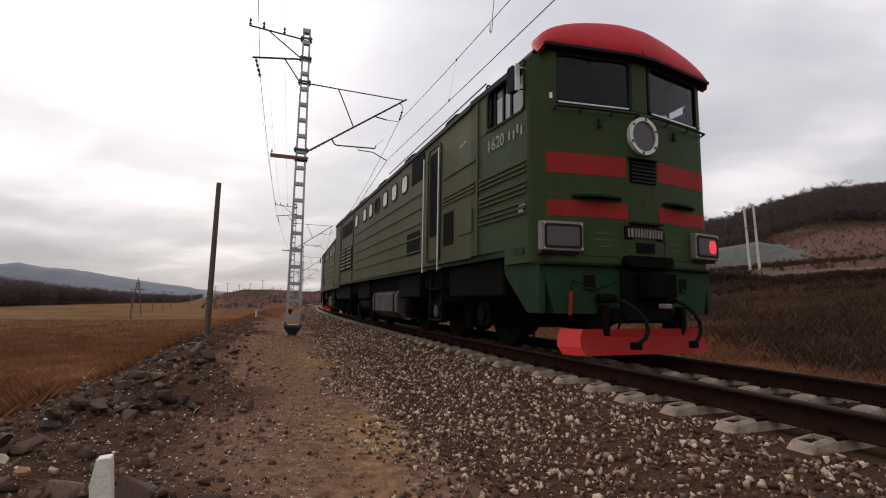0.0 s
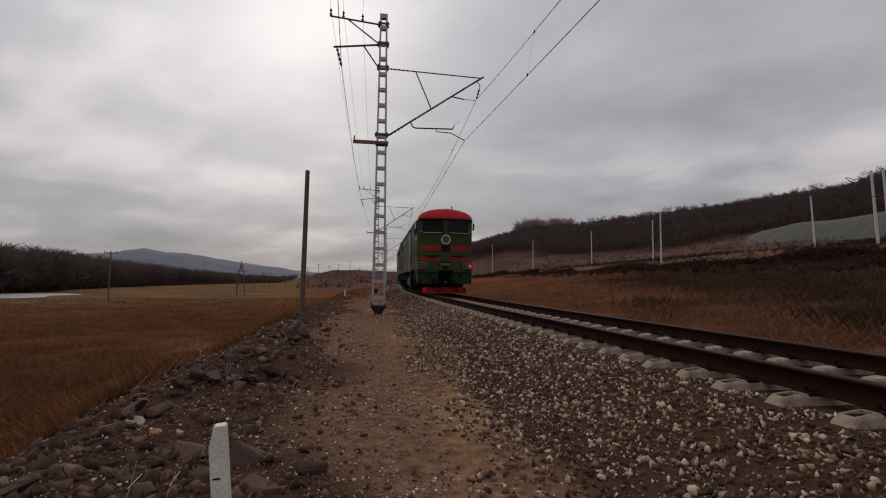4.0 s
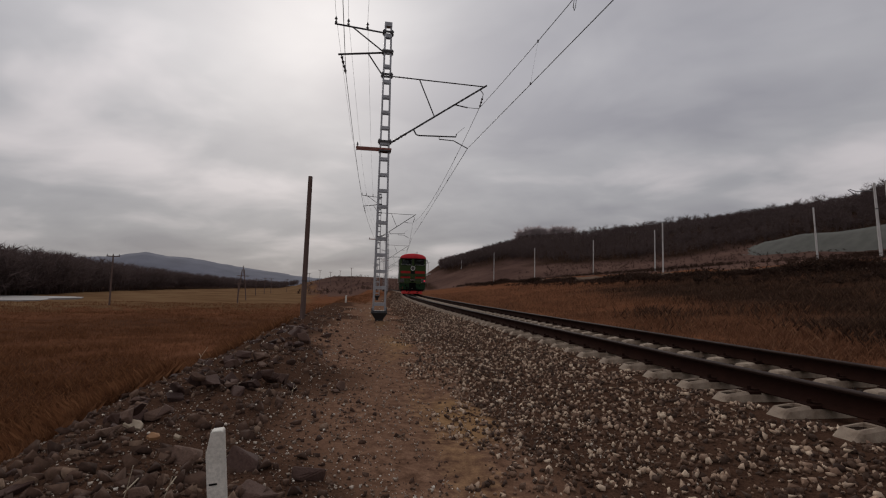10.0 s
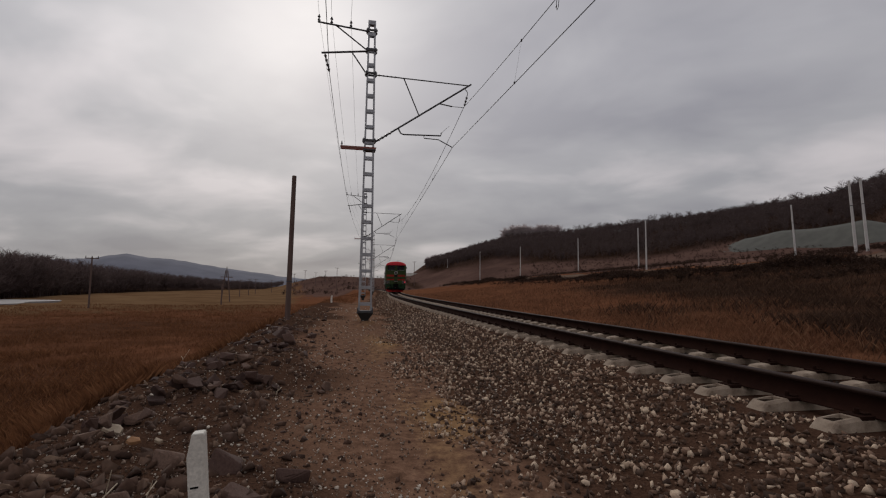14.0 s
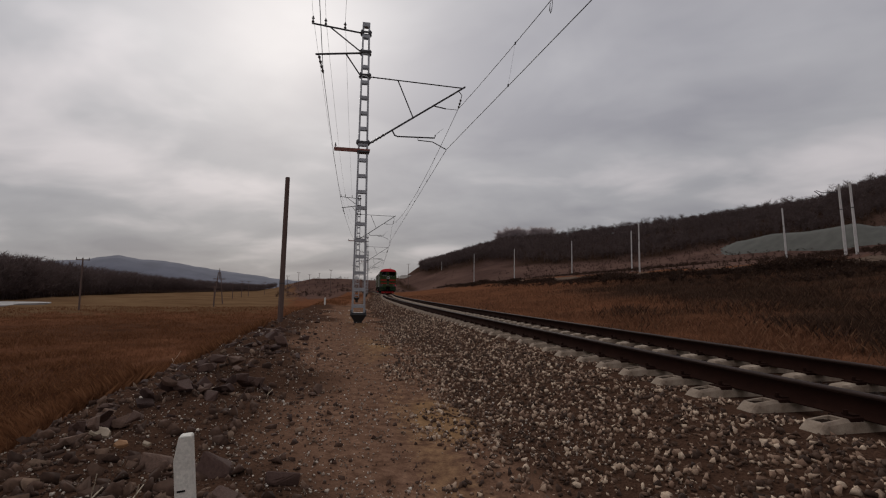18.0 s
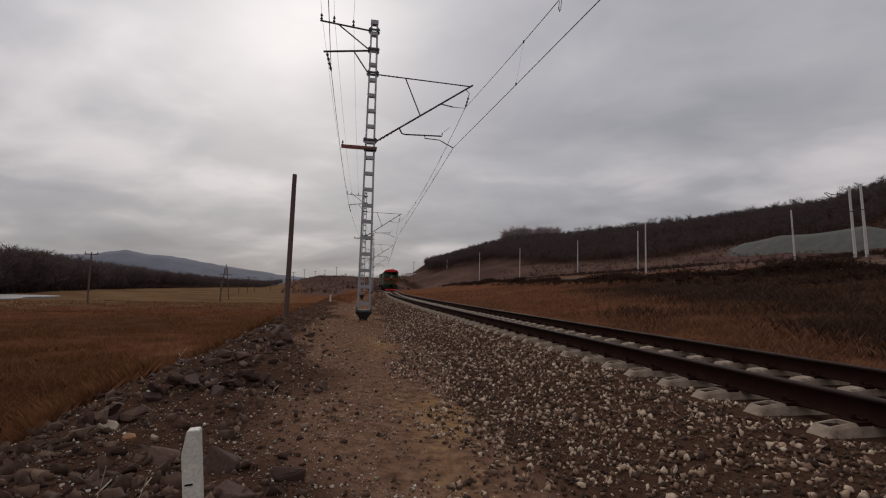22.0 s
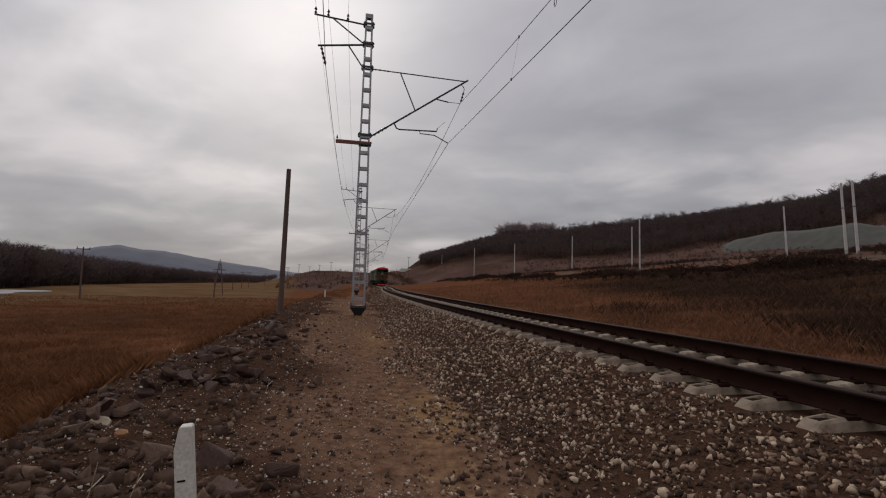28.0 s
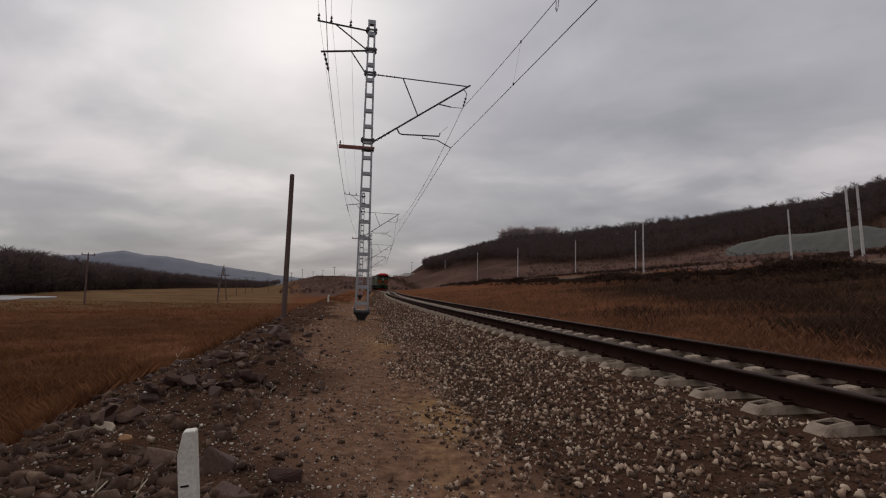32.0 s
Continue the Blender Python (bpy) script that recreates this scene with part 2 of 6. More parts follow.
M = {
    "ground": ground_mat(),
    "ballast": island_mat("ballast_stone", ((0.0, (0.050, 0.029, 0.020)), (0.45, (0.125, 0.073, 0.048)), (0.62, (0.250, 0.154, 0.104)), (0.82, (0.46, 0.325, 0.230)), (1.0, (0.74, 0.585, 0.43))), 0.85, 60),
    "ballast_piece": object_mat("ballast_piece", ((0.0, (0.050, 0.029, 0.020)), (0.45, (0.125, 0.073, 0.048)), (0.62, (0.250, 0.154, 0.104)), (0.82, (0.46, 0.325, 0.230)), (1.0, (0.74, 0.585, 0.43))), 0.85, 3.0),
    # Darker copy of the ballast: shade between the rails put into colour
    "fouled": island_mat("shaded_ballast_stone", ((0.0, (0.020, 0.013, 0.010)), (0.6, (0.050, 0.033, 0.025)), (0.9, (0.11, 0.078, 0.060)), (1.0, (0.30, 0.23, 0.18))), 0.8, 60),
    "chips": island_mat("stone_chips", ((0.0, (0.10, 0.065, 0.045)), (0.4, (0.24, 0.175, 0.13)), (0.7, (0.52, 0.44, 0.36)), (1.0, (0.80, 0.74, 0.64))), 0.85, 60),
    "rubble": object_mat("rubble_rock", ((0.0, (0.048, 0.028, 0.023)), (0.5, (0.082, 0.048, 0.039)), (0.85, (0.115, 0.069, 0.054)), (1.0, (0.175, 0.112, 0.082)))),
    "clods": island_mat("earth_clods", ((0.0, (0.05, 0.02755, 0.01932)), (0.6, (0.105, 0.0608, 0.04232)), (0.9, (0.15, 0.0912, 0.06256)), (1.0, (0.3, 0.209, 0.1472))), 0.95, 30),
    "paper": plain("pale_scrap", (0.50, 0.40, 0.29), 0.7),
    "ochre": plain("ochre_stone", (0.36, 0.19, 0.09), 0.8),
    "grass": plant_mat("dry_grass", ((0.0, (0.115, 0.052, 0.029)), (0.5, (0.160, 0.074, 0.042)), (0.9, (0.215, 0.106, 0.061)), (1.0, (0.25, 0.138, 0.080)))),
    "field": plant_mat("field_grass", ((0.0, (0.102, 0.043, 0.021)), (0.6, (0.152, 0.066, 0.032)), (1.0, (0.20, 0.095, 0.048)))),
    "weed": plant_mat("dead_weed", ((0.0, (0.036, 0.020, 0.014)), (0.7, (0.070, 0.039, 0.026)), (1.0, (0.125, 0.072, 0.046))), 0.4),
    "stalk": plain("dead_stalk", (0.55, 0.46, 0.34), 0.8),
    "twigs": plant_mat("pale_twigs", ((0.0, (0.42, 0.36, 0.36)), (1.0, (0.66, 0.58, 0.57)))),
    "shrub": plant_mat("dark_shrub", ((0.0, (0.030, 0.018, 0.014)), (0.7, (0.050, 0.029, 0.021)), (1.0, (0.085, 0.050, 0.034))), 0.4),
    "bark": plant_mat("bare_wood", ((0.0, (0.072, 0.051, 0.049)), (0.7, (0.105, 0.076, 0.072)), (1.0, (0.150, 0.114, 0.108))), 0.4),
    "concrete": worn("sleeper_concrete", (0.47, 0.375, 0.285), (0.11, 0.0684, 0.04324), 0.9, 0, 9, 0.8, None, 0.7),
    "rail": worn("rail_steel_rust", (0.028, 0.0125, 0.009), (0.012, 0.006, 0.005), 1.0, 0.0, 5, 0.6, spec=0.03),
    "railhead": worn("rail_head_worn", (0.040, 0.022, 0.017), (0.020, 0.011, 0.009), 0.65, 0.0, 6, 0.6, (1, 1, 1), spec=0.15),
    "galv": worn("mast_galvanised", (0.40, 0.41, 0.43), (0.20, 0.19, 0.19), 0.5, 0.55, 3, 0.5),
    "steel": worn("dark_steel", (0.085, 0.085, 0.09), (0.05, 0.04, 0.036), 0.55, 0.5, 6, 0.5),
    "rust": worn("red_arm_paint", (0.30, 0.12, 0.095), (0.14, 0.085, 0.07), 0.7, 0, 5, 0.5),
    "footing": worn("footing_concrete", (0.030, 0.027, 0.026), (0.016, 0.015, 0.014), 0.85, 0, 4, 0.5),
    "insul": plain("brown_insulator", (0.055, 0.045, 0.042), 0.25),
    "wire": plain("old_wire", (0.05, 0.05, 0.052), 0.5, 0.6),
    "timber": worn("pole_timber", (0.15, 0.100, 0.084), (0.085, 0.056, 0.047), 0.85, 0, 2, 0.6, (6, 6, 0.5), 0.5),
    "white": worn("white_paint", (0.70, 0.67, 0.60), (0.36, 0.33, 0.28), 0.6, 0, 3.5, 0.35),
    "pole": worn("pole_concrete", (0.60, 0.58, 0.56), (0.36, 0.33, 0.31), 0.85, 0, 1.5, 0.5),
    # Blue-grey haze of the distance is painted into the ridge colour
    "mountain": plain("hazed_mountain", (0.115, 0.12, 0.155), 1.0, 0, 0.01),
    "heap": plain("crushed_stone", (0.088, 0.087, 0.075), 0.95, 0, 0.3),
    "pond": plain("pale_pond", (0.27, 0.25, 0.24), 0.5),
    # Cab green darker, side green lighter: besides dust, backlight put into colour
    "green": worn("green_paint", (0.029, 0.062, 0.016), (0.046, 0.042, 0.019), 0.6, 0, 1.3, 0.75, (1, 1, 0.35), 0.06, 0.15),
    "side": worn("light_side_green", (0.066, 0.084, 0.022), (0.070, 0.050, 0.026), 0.65, 0, 0.9, 0.85, (1, 1, 0.3), 0.06, 0.15),
    "skirt": worn("dirty_green_paint", (0.014, 0.044, 0.018), (0.014, 0.022, 0.012), 0.65, 0, 2.0, 0.6, spec=0.12),
    "red": worn("red_paint", (0.56, 0.026, 0.036), (0.40, 0.024, 0.032), 0.55, 0, 2.0, 0.4, spec=0.2),
    "stripe": worn("red_stripe_paint", (0.30, 0.022, 0.018), (0.15, 0.022, 0.015), 0.6, 0, 2.0, 0.5, spec=0.12),
    "pilot": worn("plough_red_paint", (0.76, 0.045, 0.040), (0.55, 0.03, 0.03), 0.4, 0, 3.0, 0.35),
    "roof": worn("dusty_roof_paint", (0.024, 0.027, 0.022), (0.014, 0.013, 0.011), 0.75, 0, 1.0, 0.6, spec=0.12),
    # Near-black steels: shade under the locomotive is put into their colours
    "black": worn("near_black_steel", (0.006, 0.0055, 0.005), (0.010, 0.008, 0.007), 0.9, 0.0, 4, 0.6, spec=0.03),
    "frame": worn("darkened_frame_steel", (0.0065, 0.006, 0.0055), (0.014, 0.011, 0.009), 0.9, 0.0, 3, 0.6, spec=0.04),
    "tank": worn("fuel_tank_paint", (0.10, 0.097, 0.090), (0.03, 0.026, 0.023), 0.75, 0, 2, 0.7, spec=0.15),
    "rubber": plain("black_rubber", (0.008, 0.008, 0.008), 0.8, spec=0.15),
    "bright": worn("bright_metal", (0.62, 0.62, 0.60), (0.35, 0.34, 0.32), 0.35, 0.8, 6, 0.3),
    "lamprim": worn("lamp_rim_paint", (0.25, 0.215, 0.195), (0.12, 0.095, 0.085), 0.6, 0, 6, 0.5, spec=0.15),
    "ring": worn("lamp_ring_paint", (0.72, 0.72, 0.68), (0.4, 0.4, 0.36), 0.5, 0, 6, 0.3),
    # Near black, also for the shade in openings, which are flat plates
    "dark": plain("dark_recess", (0.008, 0.008, 0.008), 0.9, spec=0.05),
    "soot": worn("caught_dirt", (0.030, 0.020, 0.015), (0.018, 0.012, 0.010), 1.0, 0, 30, 0.5, spec=0.0),
    "seal": plain("window_seal", (0.012, 0.013, 0.012), 0.7, spec=0.15),
    "chalk": plain("chalk_mark", (0.40, 0.43, 0.36), 0.9, scale=14.0),
    "lamp_glass": plain("lamp_glass", (0.055, 0.046, 0.048), 0.35),
    "inside": plain("cab_lining", (0.06, 0.06, 0.06), 0.8),
}


def glass_mat(name, tint, ior):
    t = Tree(name)
    t.bsdf.inputs["Transmission Weight"].default_value = 1.0
    t.bsdf.inputs["IOR"].default_value = ior
    return t.done(tint, 0.03)


def glow_mat(name, col, strength):
    t = Tree(name)
    t.bsdf.inputs["Emission Color"].default_value = (*col, 1)
    t.bsdf.inputs["Emission Strength"].default_value = strength
    return t.done(tuple(c * 0.6 for c in col), 0.3)


M["glass"] = glass_mat("cab_glass", (0.55, 0.57, 0.60), 1.22)
M["clear"] = glass_mat("side_glass", (0.93, 0.95, 0.95), 1.3)
M["tail"] = glow_mat("red_tail_light", (1.0, 0.06, 0.09), 0.30)


# ---- mesh tools ----
def part(name, bm, material, parent=None, label="", smooth=False):
    me = bpy.data.meshes.new(name)
    if isinstance(bm, bmesh.types.BMesh):
        bmesh.ops.recalc_face_normals(bm, faces=bm.faces)
        bm.to_mesh(me)
        bm.free()
    else:
        v, f = bm
        fill(me, v, f)
    if smooth:
        me.polygons.foreach_set("use_smooth", [True] * len(me.polygons))
    me.materials.append(M[material] if isinstance(material, str) else material)
    ob = new(name, me)
    if parent is not None:
        ob.parent = parent
    if label:
        ob["label"] = label
    return ob


def fill(me, v, f):
    """Verts (n, 3) and faces (m, k) of one size, quickly."""
    v, f = np.asarray(v, np.float32), np.asarray(f, np.int32)
    k = f.shape[1]
    me.vertices.add(len(v))
    me.vertices.foreach_set("co", v.ravel())
    me.loops.add(f.size)
    me.loops.foreach_set("vertex_index", f.ravel())
    me.polygons.add(len(f))
    me.polygons.foreach_set("loop_start", np.arange(0, f.size, k, dtype=np.int32))
    me.polygons.foreach_set("loop_total", np.full(len(f), k, np.int32))
    me.update(calc_edges=True)


def twin(ob, parent, m):
    """A further part on the same mesh, at the pose m under parent."""
    o = ob.copy()
    scene.collection.objects.link(o)
    o.parent = parent
    o.matrix_local = m
    return o


def empty(name, m=None):
    ob = new(name)
    ob.empty_display_size = 0.2
    if m is not None:
        ob.matrix_world = m
    return ob


def B(*boxes, bevel=0.0):
    """A bmesh of boxes (x0, x1, y0, y1, z0, z1)."""
    bm = bmesh.new()
    for x0, x1, y0, y1, z0, z1 in boxes:
        box(bm, x0, x1, y0, y1, z0, z1)
    if bevel:
        bmesh.ops.bevel(bm, geom=bm.edges[:], offset=bevel, segments=1, affect="EDGES")
    return bm


def box(bm, x0, x1, y0, y1, z0, z1):
    vs = [bm.verts.new((x, y, z)) for x in (x0, x1) for y in (y0, y1) for z in (z0, z1)]
    for a in ((0, 1, 3, 2), (4, 6, 7, 5), (0, 4, 5, 1), (2, 3, 7, 6), (0, 2, 6, 4), (1, 5, 7, 3)):
        bm.faces.new([vs[i] for i in a])


def tube(bm, p, q, r, n=8, r2=None):
    p, q = Vector(p), Vector(q)
    d = (q - p).normalized()
    a = d.orthogonal().normalized()
    b = d.cross(a)
    r2 = r if r2 is None else r2
    rings = []
    for c, rr in ((p, r), (q, r2)):
        rings.append([bm.verts.new(c + (a * math.cos(k * math.tau / n) + b * math.sin(k * math.tau / n)) * rr) for k in range(n)])
    for k in range(n):
        bm.faces.new((rings[0][k], rings[0][(k + 1) % n], rings[1][(k + 1) % n], rings[1][k]))
    bm.faces.new(rings[0])
    bm.faces.new(rings[1])


def T(p, q, r, n=8, r2=None):
    bm = bmesh.new()
    tube(bm, p, q, r, n, r2)
    return bm


def pipe(points, r, n=6):
    """A bent tube along points."""
    bm = bmesh.new()
    pts = [Vector(p) for p in points]
    rings = []
    side = None
    for i, p in enumerate(pts):
        d = (pts[min(i + 1, len(pts) - 1)] - pts[max(i - 1, 0)]).normalized()
        if side is None:
            side = d.orthogonal().normalized()
        side = (side - d * side.dot(d)).normalized()
        up = d.cross(side)
        rings.append([bm.verts.new(p + (side * math.cos(k * math.tau / n) + up * math.sin(k * math.tau / n)) * r) for k in range(n)])
    for a, b in zip(rings, rings[1:]):
        for k in range(n):
            bm.faces.new((a[k], a[(k + 1) % n], b[(k + 1) % n], b[k]))
    bm.faces.new(rings[0])
    bm.faces.new(rings[-1])
    return bm


def prism(outline, axis, a0, a1, bm=None):
    """An outline of 2D points pushed along an axis ('x', 'y' or 'z') from a0 to a1."""
    bm = bm or bmesh.new()

    def at(p, a):
        return {"x": (a, p[0], p[1]), "y": (p[0], a, p[1]), "z": (p[0], p[1], a)}[axis]
    lo = [bm.verts.new(at(p, a0)) for p in outline]
    hi = [bm.verts.new(at(p, a1)) for p in outline]
    n = len(outline)
    for k in range(n):
        bm.faces.new((lo[k], lo[(k + 1) % n], hi[(k + 1) % n], hi[k]))
    bm.faces.new(lo)
    bm.faces.new(hi)
    return bm


def rounded(x0, x1, z0, z1, r, n=4):
    """A rectangle with rounded corners, as 2D points."""
    out = []
    for cx, cz, a in ((x1 - r, z1 - r, 0), (x0 + r, z1 - r, 90), (x0 + r, z0 + r, 180), (x1 - r, z0 + r, 270)):
        for k in range(n + 1):
            g = radians(a + 90 * k / n)
            out.append((cx + r * math.cos(g), cz + r * math.sin(g)))
    return out


def ring_frame(outer, inner, axis, a0, a1):
    """A frame between two outlines of as many points."""
    bm = bmesh.new()

    def at(p, a):
        return {"x": (a, p[0], p[1]), "y": (p[0], a, p[1]), "z": (p[0], p[1], a)}[axis]
    o0, o1, i0, i1 = ([bm.verts.new(at(p, a)) for p in pts] for pts, a in ((outer, a0), (outer, a1), (inner, a0), (inner, a1)))
    n = len(outer)
    for k in range(n):
        j = (k + 1) % n
        for q in ((o0[k], o0[j], o1[j], o1[k]), (i0[k], i1[k], i1[j], i0[j]), (o0[k], i0[k], i0[j], o0[j]), (o1[k], o1[j], i1[j], i1[k])):
            bm.faces.new(q)
    return bm


def lettering(text, size):
    """Flat letters as a bmesh, in the xy plane, from the built-in font."""
    cu = bpy.data.curves.new("letters", "FONT")
    cu.body, cu.size, cu.align_x, cu.extrude = text, size, "CENTER", 0.002
    ob = bpy.data.objects.new("letters", cu)
    scene.collection.objects.link(ob)
    bpy.context.view_layer.update()
    me = bpy.data.meshes.new_from_object(ob.evaluated_get(bpy.context.evaluated_depsgraph_get()))
    bm = bmesh.new()
    bm.from_mesh(me)
    bpy.data.objects.remove(ob)
    bpy.data.curves.remove(cu)
    bpy.data.meshes.remove(me)
    return bm


def value_noise(x, y, seed=0):
    """Smooth noise in 0 to 1 on arrays."""
    xi, yi = np.floor(x).astype(np.int64), np.floor(y).astype(np.int64)
    fx, fy = x - xi, y - yi
    fx, fy = fx * fx * (3 - 2 * fx), fy * fy * (3 - 2 * fy)

    def h(a, b):
        k = (a * 374761393 + b * 668265263 + seed * 974711) & 0x7FFFFFFF
        k = ((k ^ (k >> 13)) * 1274126177) & 0x7FFFFFFF
        return ((k ^ (k >> 16)) & 0xFFFF) / 65535.0
    return (h(xi, yi) * (1 - fx) + h(xi + 1, yi) * fx) * (1 - fy) + (h(xi, yi + 1) * (1 - fx) + h(xi + 1, yi + 1) * fx) * fy


# ---- the line and the land ----
RAIL_Z = 0.55
U0, HEAD, BEND = Vector((4.564, 0.911)), radians(21.9), -0.0015
TURN_U, TURN_BEND = 74.0, 0.0012      # from here the line bends the other way
HUB = U0 + Vector((math.cos(HEAD), math.sin(HEAD))) / -BEND


def heading(u):
    return HEAD + BEND * np.minimum(u, TURN_U) + TURN_BEND * np.clip(u - TURN_U, 0, 120)


def track_arrays(u, l):
    u = np.asarray(u, float)
    th, t1 = heading(u), HEAD + BEND * TURN_U
    x1 = U0.x + (np.cos(HEAD + BEND * np.minimum(u, TURN_U)) - math.cos(HEAD)) / BEND
    y1 = U0.y + (np.sin(HEAD + BEND * np.minimum(u, TURN_U)) - math.sin(HEAD)) / BEND
    w = np.clip(u - TURN_U, 0, 120)
    x1 = x1 + (np.cos(t1 + TURN_BEND * w) - math.cos(t1)) / TURN_BEND
    y1 = y1 + (np.sin(t1 + TURN_BEND * w) - math.sin(t1)) / TURN_BEND
    far = np.maximum(u - TURN_U - 120, 0)
    return x1 - np.sin(th) * far + l * np.cos(th), y1 + np.cos(th) * far + l * np.sin(th)


def on_track(u, l=0.0, z=0.0):
    """The point u metres along the line, l metres to its right."""
    x, y = track_arrays(u, l)
    return Vector((float(x), float(y), z))


def track_pose(u, l=0.0, z=0.0, turn=0.0):
    """A pose whose y runs along the line."""
    p = on_track(u, l, z)
    return pose(p.x, p.y, p.z, 0, 0, math.degrees(float(heading(u))) + turn)


def to_track(x, y):
    """Metres along the line and to its right, for arrays x, y."""
    dx, dy = x - HUB.x, y - HUB.y
    u, l = (np.arctan2(-dy, -dx) - HEAD) / BEND, -1 / BEND - np.hypot(dx, dy)
    cx, cy = track_arrays(TURN_U, 0.0)
    t1 = HEAD + BEND * TURN_U
    v = TURN_U - (x - cx) * math.sin(t1) + (y - cy) * math.cos(t1)
    past = v > TURN_U
    for k in range(3):
        px, py = track_arrays(v, 0.0)
        th = heading(v)
        v = v - (x - px) * np.sin(th) + (y - py) * np.cos(th)
    px, py = track_arrays(v, 0.0)
    th = heading(v)
    return np.where(past, v, u), np.where(past, (x - px) * np.cos(th) + (y - py) * np.sin(th), l)


# height of the land across the line
ACROSS = ((-60, -3.0), (-14, -3.0), (-11, -2.3), (-7.4, -0.35), (-6.8, 0.02), (-6.1, 0.07), (-4.6, 0.0), (-3.1, 0.0), (-2.75, 0.03), (-1.95, 0.18), (-1.5, 0.265), (-1.29, 0.298), (-1.12, 0.292),
          (1.2, 0.285), (1.95, 0.19), (2.9, -0.1), (4.5, -0.3), (9, -0.15), (20, 1.2), (33, 2.95), (38.5, 3.6), (42, 3.95), (55, 5.6), (74, 8.1), (110, 11.6), (170, 15.5))
# the skyline of the land: degrees right of +y, distance, height in degrees
RIDGE = ((-180, 420, 0.3), (-30, 420, -0.55), (-27, 420, 0.4), (-24, 420, 1.2), (-21, 420, 1.25), (-16.6, 420, 1.1), (-13.5, 440, 1.6), (-11.5, 460, 2.9), (-6.5, 450, 4.3), (-1.8, 430, 5.5), (4.7, 420, 6.0),
         (12.6, 400, 6.9), (20.7, 380, 7.6), (25.5, 370, 8.2), (29.7, 360, 8.5), (33, 350, 9.4), (38, 340, 10.3), (44, 330, 10.0), (60, 330, 8.0), (100, 330, 5.0), (180, 420, 0.3))


WOOD_EDGE = ((-12, -8.5, -4.6, 0, 6.5, 14, 25, 45), (350, 326, 324, 294, 268, 250, 248, 238))   # where the hill wood begins: degrees, distance


def land(x, y):
    """Height of the land at arrays x, y."""
    u, l = to_track(x, y)
    r, az = np.hypot(x, y), np.degrees(np.arctan2(x, y))
    a = np.array(ACROSS)
    z = np.interp(l, a[:, 0], a[:, 1])
    k = np.array(RIDGE)
    rd, el = np.interp(az, k[:, 0], k[:, 1]), np.interp(az, k[:, 0], k[:, 2])
    rz = 1.25 + rd * np.tan(np.radians(el))
    start = np.interp(az, (-180, -30, -13, -8, 40, 180), (300, 300, 260, 210, 150, 200))
    s = np.clip((r - start) / (rd - start), 0, 1)
    s = s * s * (3 - 2 * s)
    flat = np.where(az < -29, -3.0, np.interp(az, (-29, -15, 0, 15, 30), (-3.0, -0.5, 6.0, 8.5, 9.5)))
    z = np.where(r > 120, z + (flat - z) * np.clip((r - 120) / 150, 0, 1) * np.where(np.abs(l) < 6, 0, np.clip((np.abs(l) - 6) / 20, 0, 1)), z)
    z = z + (rz - z) * s * np.maximum(np.clip((np.abs(l) - 4) / 25, 0, 1), np.clip((u - 165) / 30, 0, 1))
    z = np.where(r > rd, z - np.minimum((r - rd) * 0.06, 60) * (az > -28), z)
    # small unevenness
    off = np.clip((np.abs(l) - 2.0) / 1.0, 0, 1)
    z = z + off * (0.05 * (value_noise(x * 1.3, y * 1.3, 1) - 0.5) + 0.025 * (value_noise(x * 4, y * 4, 2) - 0.5))
    bank = np.exp(-((l + 6.3) / 1.1) ** 2)
    z = z + bank * (0.22 * (value_noise(x * 1.1, y * 1.1, 3) - 0.35) + 0.08 * (value_noise(x * 3.5, y * 3.5, 4) - 0.5))
    z = z + np.clip((np.abs(l + 2) - 14) / 20, 0, 1) * (0.5 * (value_noise(x * 0.12, y * 0.12, 5) - 0.5) + 0.25 * (value_noise(x * 0.5, y * 0.5, 6) - 0.5))
    z = z + np.clip((r - 150) / 150, 0, 1) * (az > -14) * (6.0 * (value_noise(x * 0.012, y * 0.012, 8) - 0.5) + 2.5 * (value_noise(x * 0.05, y * 0.05, 9) - 0.5))
    # earth heaped round the footing of the near mast
    z = z + 0.15 * np.exp(-((u - 17.2) ** 2 + (l + 3.87) ** 2) / 0.4)
    return z


def land_at(x, y):
    return float(land(np.array([float(x)]), np.array([float(y)]))[0])


